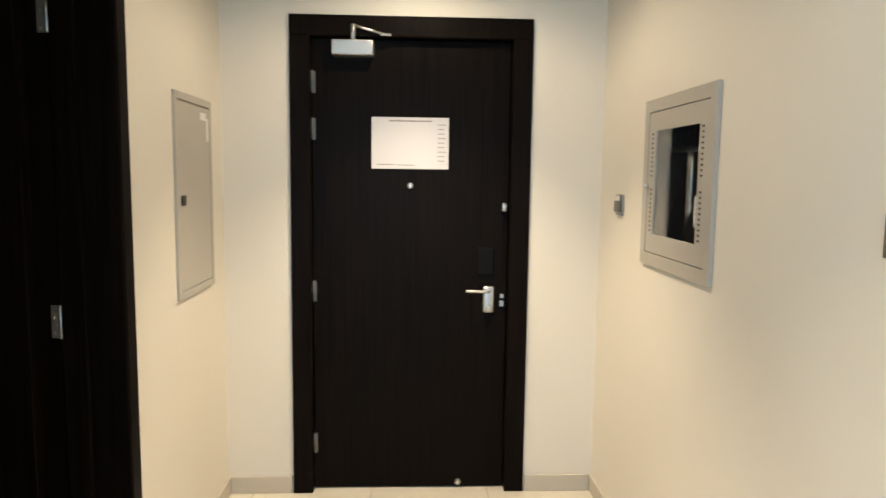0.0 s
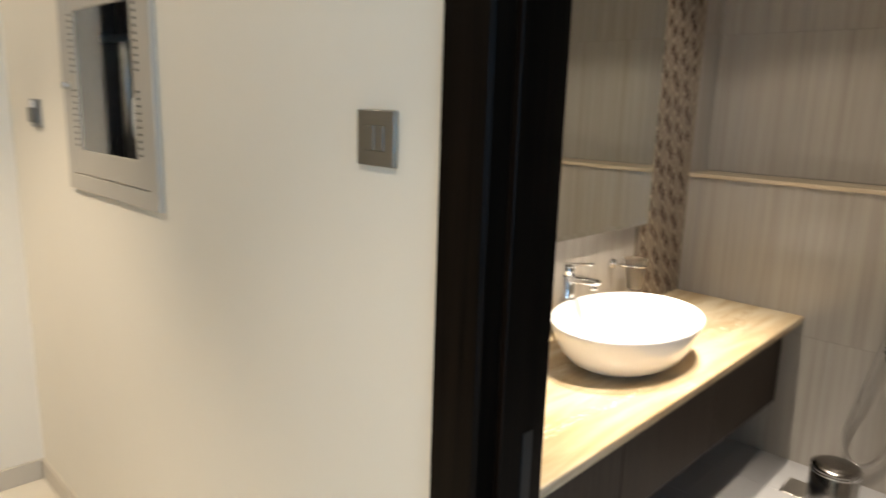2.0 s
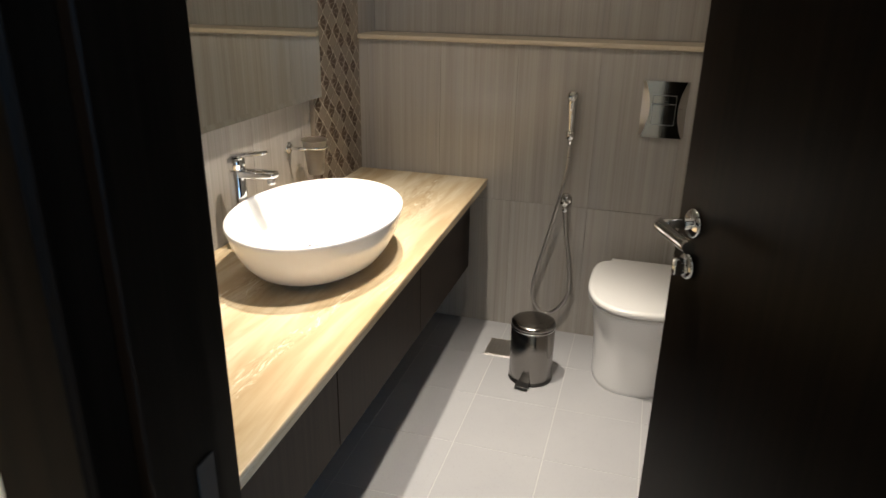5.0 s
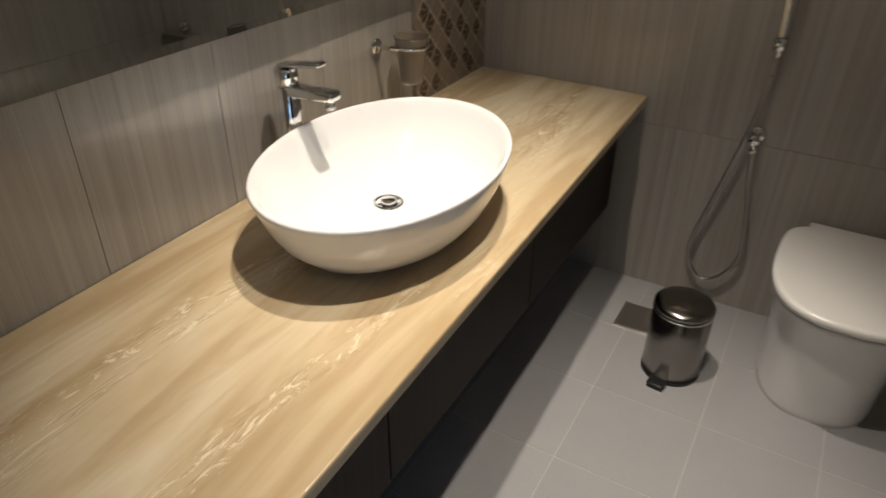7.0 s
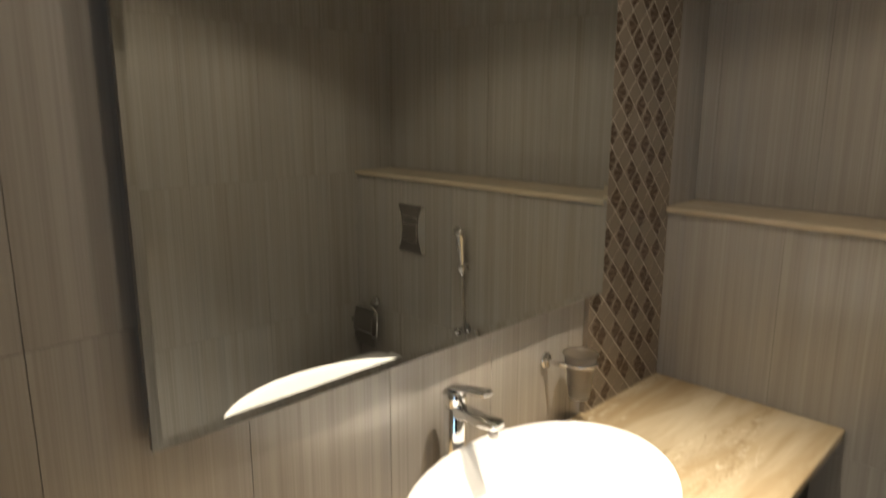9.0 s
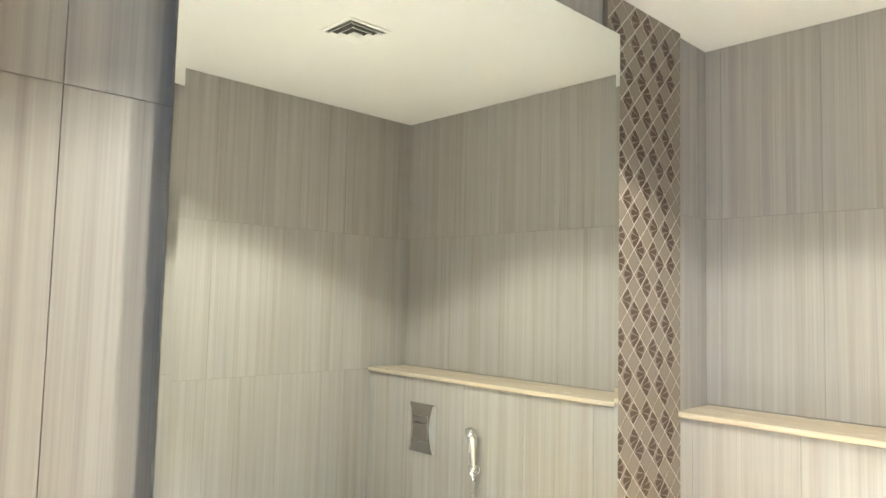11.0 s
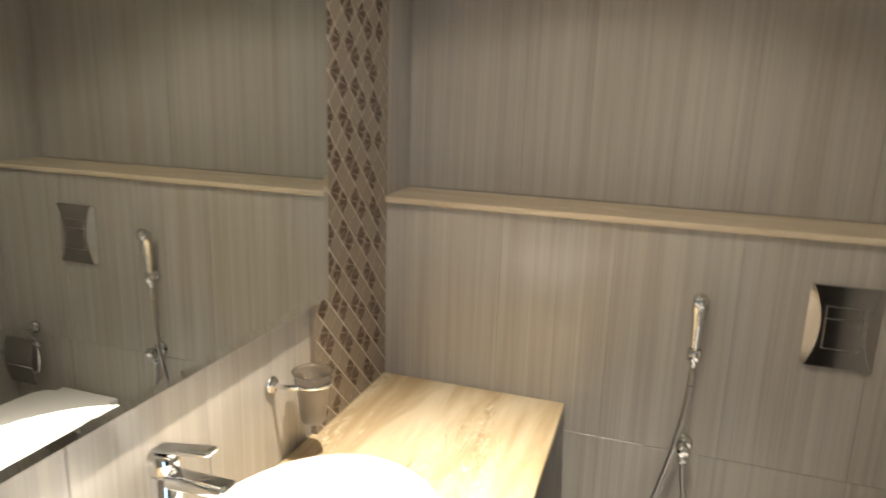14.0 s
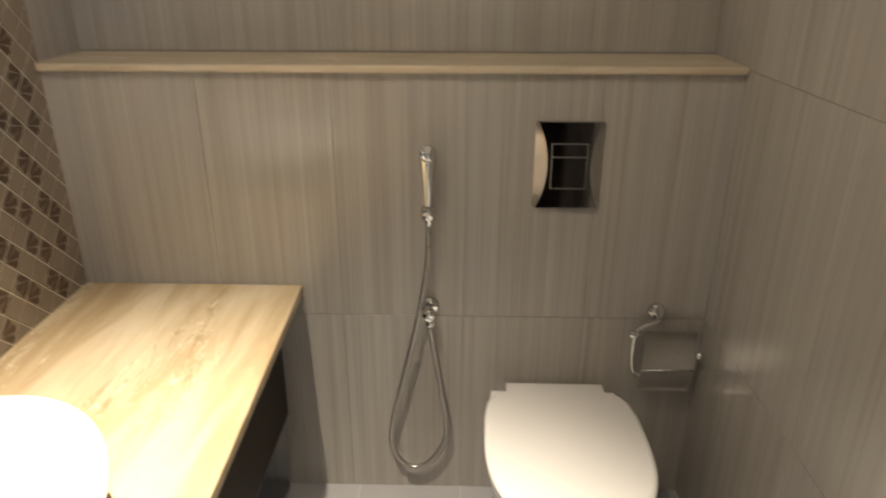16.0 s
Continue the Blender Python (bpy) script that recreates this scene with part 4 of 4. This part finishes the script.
# ---- mosaic strip ----
def mosaic():
    s = thing("mosaic_strip", "upright strip of diamond mosaic in brown and taupe", "mosaic", (0, 0, 0), kind="structure")
    x0, x1, z0, z1 = 2.800, BXL - 0.003, CT, BC
    part("grout_bed", box(x0, x1, 1.7215, BN - 0.001, z0, z1), M_MOSG, s)
    part("edge_trim", box(x0 - 0.004, x0, 1.7195, BN - 0.001, z0, z1, 0.0008), M_MOSL, s)
    a = 0.0385
    g = 0.0020

    def clipped(poly):
        for axis, lim, sign in ((0, x0 + 0.001, 1), (0, x1 - 0.001, -1), (1, z0 + 0.001, 1), (1, z1 - 0.001, -1)):
            out = []
            for i in range(len(poly)):
                p, q = poly[i], poly[(i + 1) % len(poly)]
                ip, iq = sign * (p[axis] - lim) >= 0, sign * (q[axis] - lim) >= 0
                if ip:
                    out.append(p)
                if ip != iq:
                    t = (lim - p[axis]) / (q[axis] - p[axis])
                    out.append((p[0] + t * (q[0] - p[0]), p[1] + t * (q[1] - p[1])))
            poly = out
            if len(poly) < 3:
                return None
        return poly

    def slab(polys, y_front):
        bm = bmesh.new()
        for pl in polys:
            fr = [bm.verts.new((px, y_front, pz)) for px, pz in pl]
            bk = [bm.verts.new((px, 0.004, pz)) for px, pz in pl]
            bm.faces.new(fr)
            for i in range(len(pl)):
                bm.faces.new((fr[i], bk[i], bk[(i + 1) % len(pl)], fr[(i + 1) % len(pl)]))
        bmesh.ops.recalc_face_normals(bm, faces=bm.faces[:])
        return bm

    def fan(flip):
        """Three dark petals that spread from one corner of the diamond."""
        out = []
        for k, (t0, t1) in enumerate(((0.04, 0.30), (0.37, 0.63), (0.70, 0.96))):
            r0, r1 = 0.30 * a, (1.22, 1.36, 1.22)[k] * a
            pts = []
            for t, r in ((t0, r0), (t0, r1), ((t0 + t1) / 2, r1 * 1.08), (t1, r1), (t1, r0)):
                ang = math.radians(-45 + 90 * t)
                pts.append((flip * (-a * 0.92 + r * math.cos(ang)) * 0.98, r * math.sin(ang) * 0.98))
            out.append([(min(max(px, -a + abs(pz)), a - abs(pz)) if abs(px) + abs(pz) > a * 0.94 else px, pz) for px, pz in pts])
        return slab(out, -0.0022)

    h = a - g * 1.4
    whole = slab([[(-h, 0), (0, -h), (h, 0), (0, h)]], -0.0014)
    first = part("tile", whole, M_MOSL, s)
    me_tile = first.data
    bpy.data.objects.remove(first)
    fans = []
    for flip in (1, -1):
        o = part("petal_inlay", fan(flip), M_MOSD, s)
        fans.append(o.data)
        bpy.data.objects.remove(o)

    def put(name, me, cx, cz):
        ob = new(name, me)
        ob.parent = s
        ob.matrix_local = pose(cx, 1.7215, cz)

    row, cz = 0, z0
    while cz < z1 + a:
        col, cx = 0, x0 + (a if row % 2 else 0)
        while cx < x1 + a:
            pl = [(cx - h, cz), (cx, cz - h), (cx + h, cz), (cx, cz + h)]
            cut_pl = clipped(pl)
            if cut_pl and len(cut_pl) == 4 and all(abs(p[0] - q[0]) < 1e-6 and abs(p[1] - q[1]) < 1e-6 for p, q in zip(pl, cut_pl)):
                put("tile", me_tile, cx, cz)
                u, v = (row + 2 * col + row % 2) // 2, (row - 2 * col - row % 2) // 2
                if (u % 2 == 0) != (v % 4 in (0, 1)):
                    put("petal_inlay", fans[(u // 2 + v) % 2], cx, cz)
            elif cut_pl:
                piece = part("tile", slab([[(px - cx, pz - cz) for px, pz in cut_pl]], -0.0014), M_MOSL, s)
                piece.matrix_local = pose(cx, 1.7215, cz)
            cx += 2 * a
            col += 1
        cz += a
        row += 1


def exhaust_vent():
    v = thing("ceiling_vent", "square white louvred exhaust vent in the ceiling", "vent", (2.466, 0.864, BC))
    q = 0.092
    fr = box(-q, q, -q, -q + 0.014, -0.007, 0, 0.002)
    box(-q, q, q - 0.014, q, -0.007, 0, 0.002, bm=fr)
    box(-q, -q + 0.014, -q + 0.014, q - 0.014, -0.007, 0, 0.002, bm=fr)
    box(q - 0.014, q, -q + 0.014, q - 0.014, -0.007, 0, 0.002, bm=fr)
    part("frame", fr, M_CEIL, v)
    part("backing", box(-q + 0.015, q - 0.015, -q + 0.015, q - 0.015, -0.001, 0), M_DULL, v)
    for k in range(3):
        r = 0.066 - k * 0.024
        for a in range(4):
            sl = moved(box(-r, r, -0.0065, 0.0065, -0.0008, 0.0008), pose(0, r, -0.009 - 0.003 * k, -38))
            part("slat", moved(sl, pose(0, 0, 0, 0, 0, 90 * a)), M_CEIL, v)
    part("centre", box(-0.012, 0.012, -0.012, 0.012, -0.018, -0.012, 0.002), M_CEIL, v)


exhaust_vent()
mosaic()
for lx, ly, lz, le in DOWN:
    downlight(lx, ly, BC, "bathroom downlights")
for lx, ly, lz, le in HALL_DOWN:
    downlight(lx, ly, HC * 1.06, "hall downlights")


# ---- wall and floor tiles ----
TILE_MESH = {}


def tile_piece(w, h, d, bevel=0.0004):
    key = (round(w, 3), round(h, 3), round(d, 3))
    if key not in TILE_MESH:
        bm = bmesh.new()
        vs = []
        for (ww, hh, zz) in ((w / 2, h / 2, 0), (w / 2, h / 2, d - bevel), (w / 2 - bevel, h / 2 - bevel, d)):
            vs.append([bm.verts.new((sx * ww, sy * hh, zz)) for sx, sy in ((-1, -1), (1, -1), (1, 1), (-1, 1))])
        for lo, hi in zip(vs, vs[1:]):
            for i in range(4):
                bm.faces.new((lo[i], lo[(i + 1) % 4], hi[(i + 1) % 4], hi[i]))
        bm.faces.new(vs[2])
        me = bpy.data.meshes.new("tile")
        bm.to_mesh(me)
        bm.free()
        TILE_MESH[key] = me
    return TILE_MESH[key]


def spans(lo, hi, joints):
    js = [lo] + [j for j in joints if lo + 0.02 < j < hi - 0.02] + [hi]
    return list(zip(js, js[1:]))


ROWS = (0.608, 1.286, 1.962)
J = 0.0008


def tile_wall(parent, place, us, zs, mat):
    """place(u, z) gives the pose of a tile whose face looks out of the wall."""
    for u0, u1 in us:
        for z0, z1 in zs:
            me = tile_piece(u1 - u0 - 2 * J, z1 - z0 - 2 * J, 0.010)
            if not me.materials:
                me.materials.append(mat)
            ob = new("tile", me)
            ob.parent = parent
            ob.matrix_local = place((u0 + u1) / 2, (z0 + z1) / 2)


YJ = [0.342 + 0.3345 * k for k in range(-1, 6)]
XJ = [1.344 + 0.3445 * k for k in range(-2, 8)]
tile_wall(WN, lambda u, z: pose(u, BN + 0.010, z, 90, 0, 0), spans(BX0 + 0.005, BX1 + 0.008, XJ), spans(0, BC, ROWS), M_TILE)
tile_wall(WS, lambda u, z: pose(u, BS - 0.010, z, 90, 0, 180), spans(BX0 + 0.005, BX1 + 0.008, XJ), spans(0, BC, ROWS), M_TILE)
tile_wall(WE, lambda u, z: pose(BX1 + 0.010, u, z, 90, 0, -90), spans(BS, BN, YJ), spans(1.296, BC, ROWS), M_TILE)
tile_wall(WL, lambda u, z: pose(BXL + 0.010, u, z, 90, 0, -90), spans(BS, BN, YJ), spans(0, 1.2740, ROWS), M_TILE)


def tile_floor(parent, xs, ys, z, mat):
    for x0, x1 in xs:
        for y0, y1 in ys:
            me = tile_piece(x1 - x0 - 2 * J, y1 - y0 - 2 * J, 0.008)
            if not me.materials:
                me.materials.append(mat)
            ob = new("tile", me)
            ob.parent = parent
            ob.matrix_local = pose((x0 + x1) / 2, (y0 + y1) / 2, z)


TILE_MESH.clear()
J = 0.0014
FX = [2.622 + 0.3155 * k for k in range(-6, 3)]
FY = [0.677 + 0.3145 * k for k in range(-3, 5)]
tile_floor(bpy.data.objects["floor_bathroom"], spans(BX0 - 0.09, BXL + 0.008, FX), spans(BS, BN, FY), -0.0065, M_FLOOR)
TILE_MESH.clear()
tile_floor(bpy.data.objects["floor"], spans(HX0 - 0.24, BX0 - 0.1, [HX0 + 0.02 + 0.6 * k for k in range(4)]), spans(HS, DY + 0.25, [DY - 0.35 - 0.6 * k for k in range(12)][::-1]), -0.0145 + 0.006, M_HFLOOR)
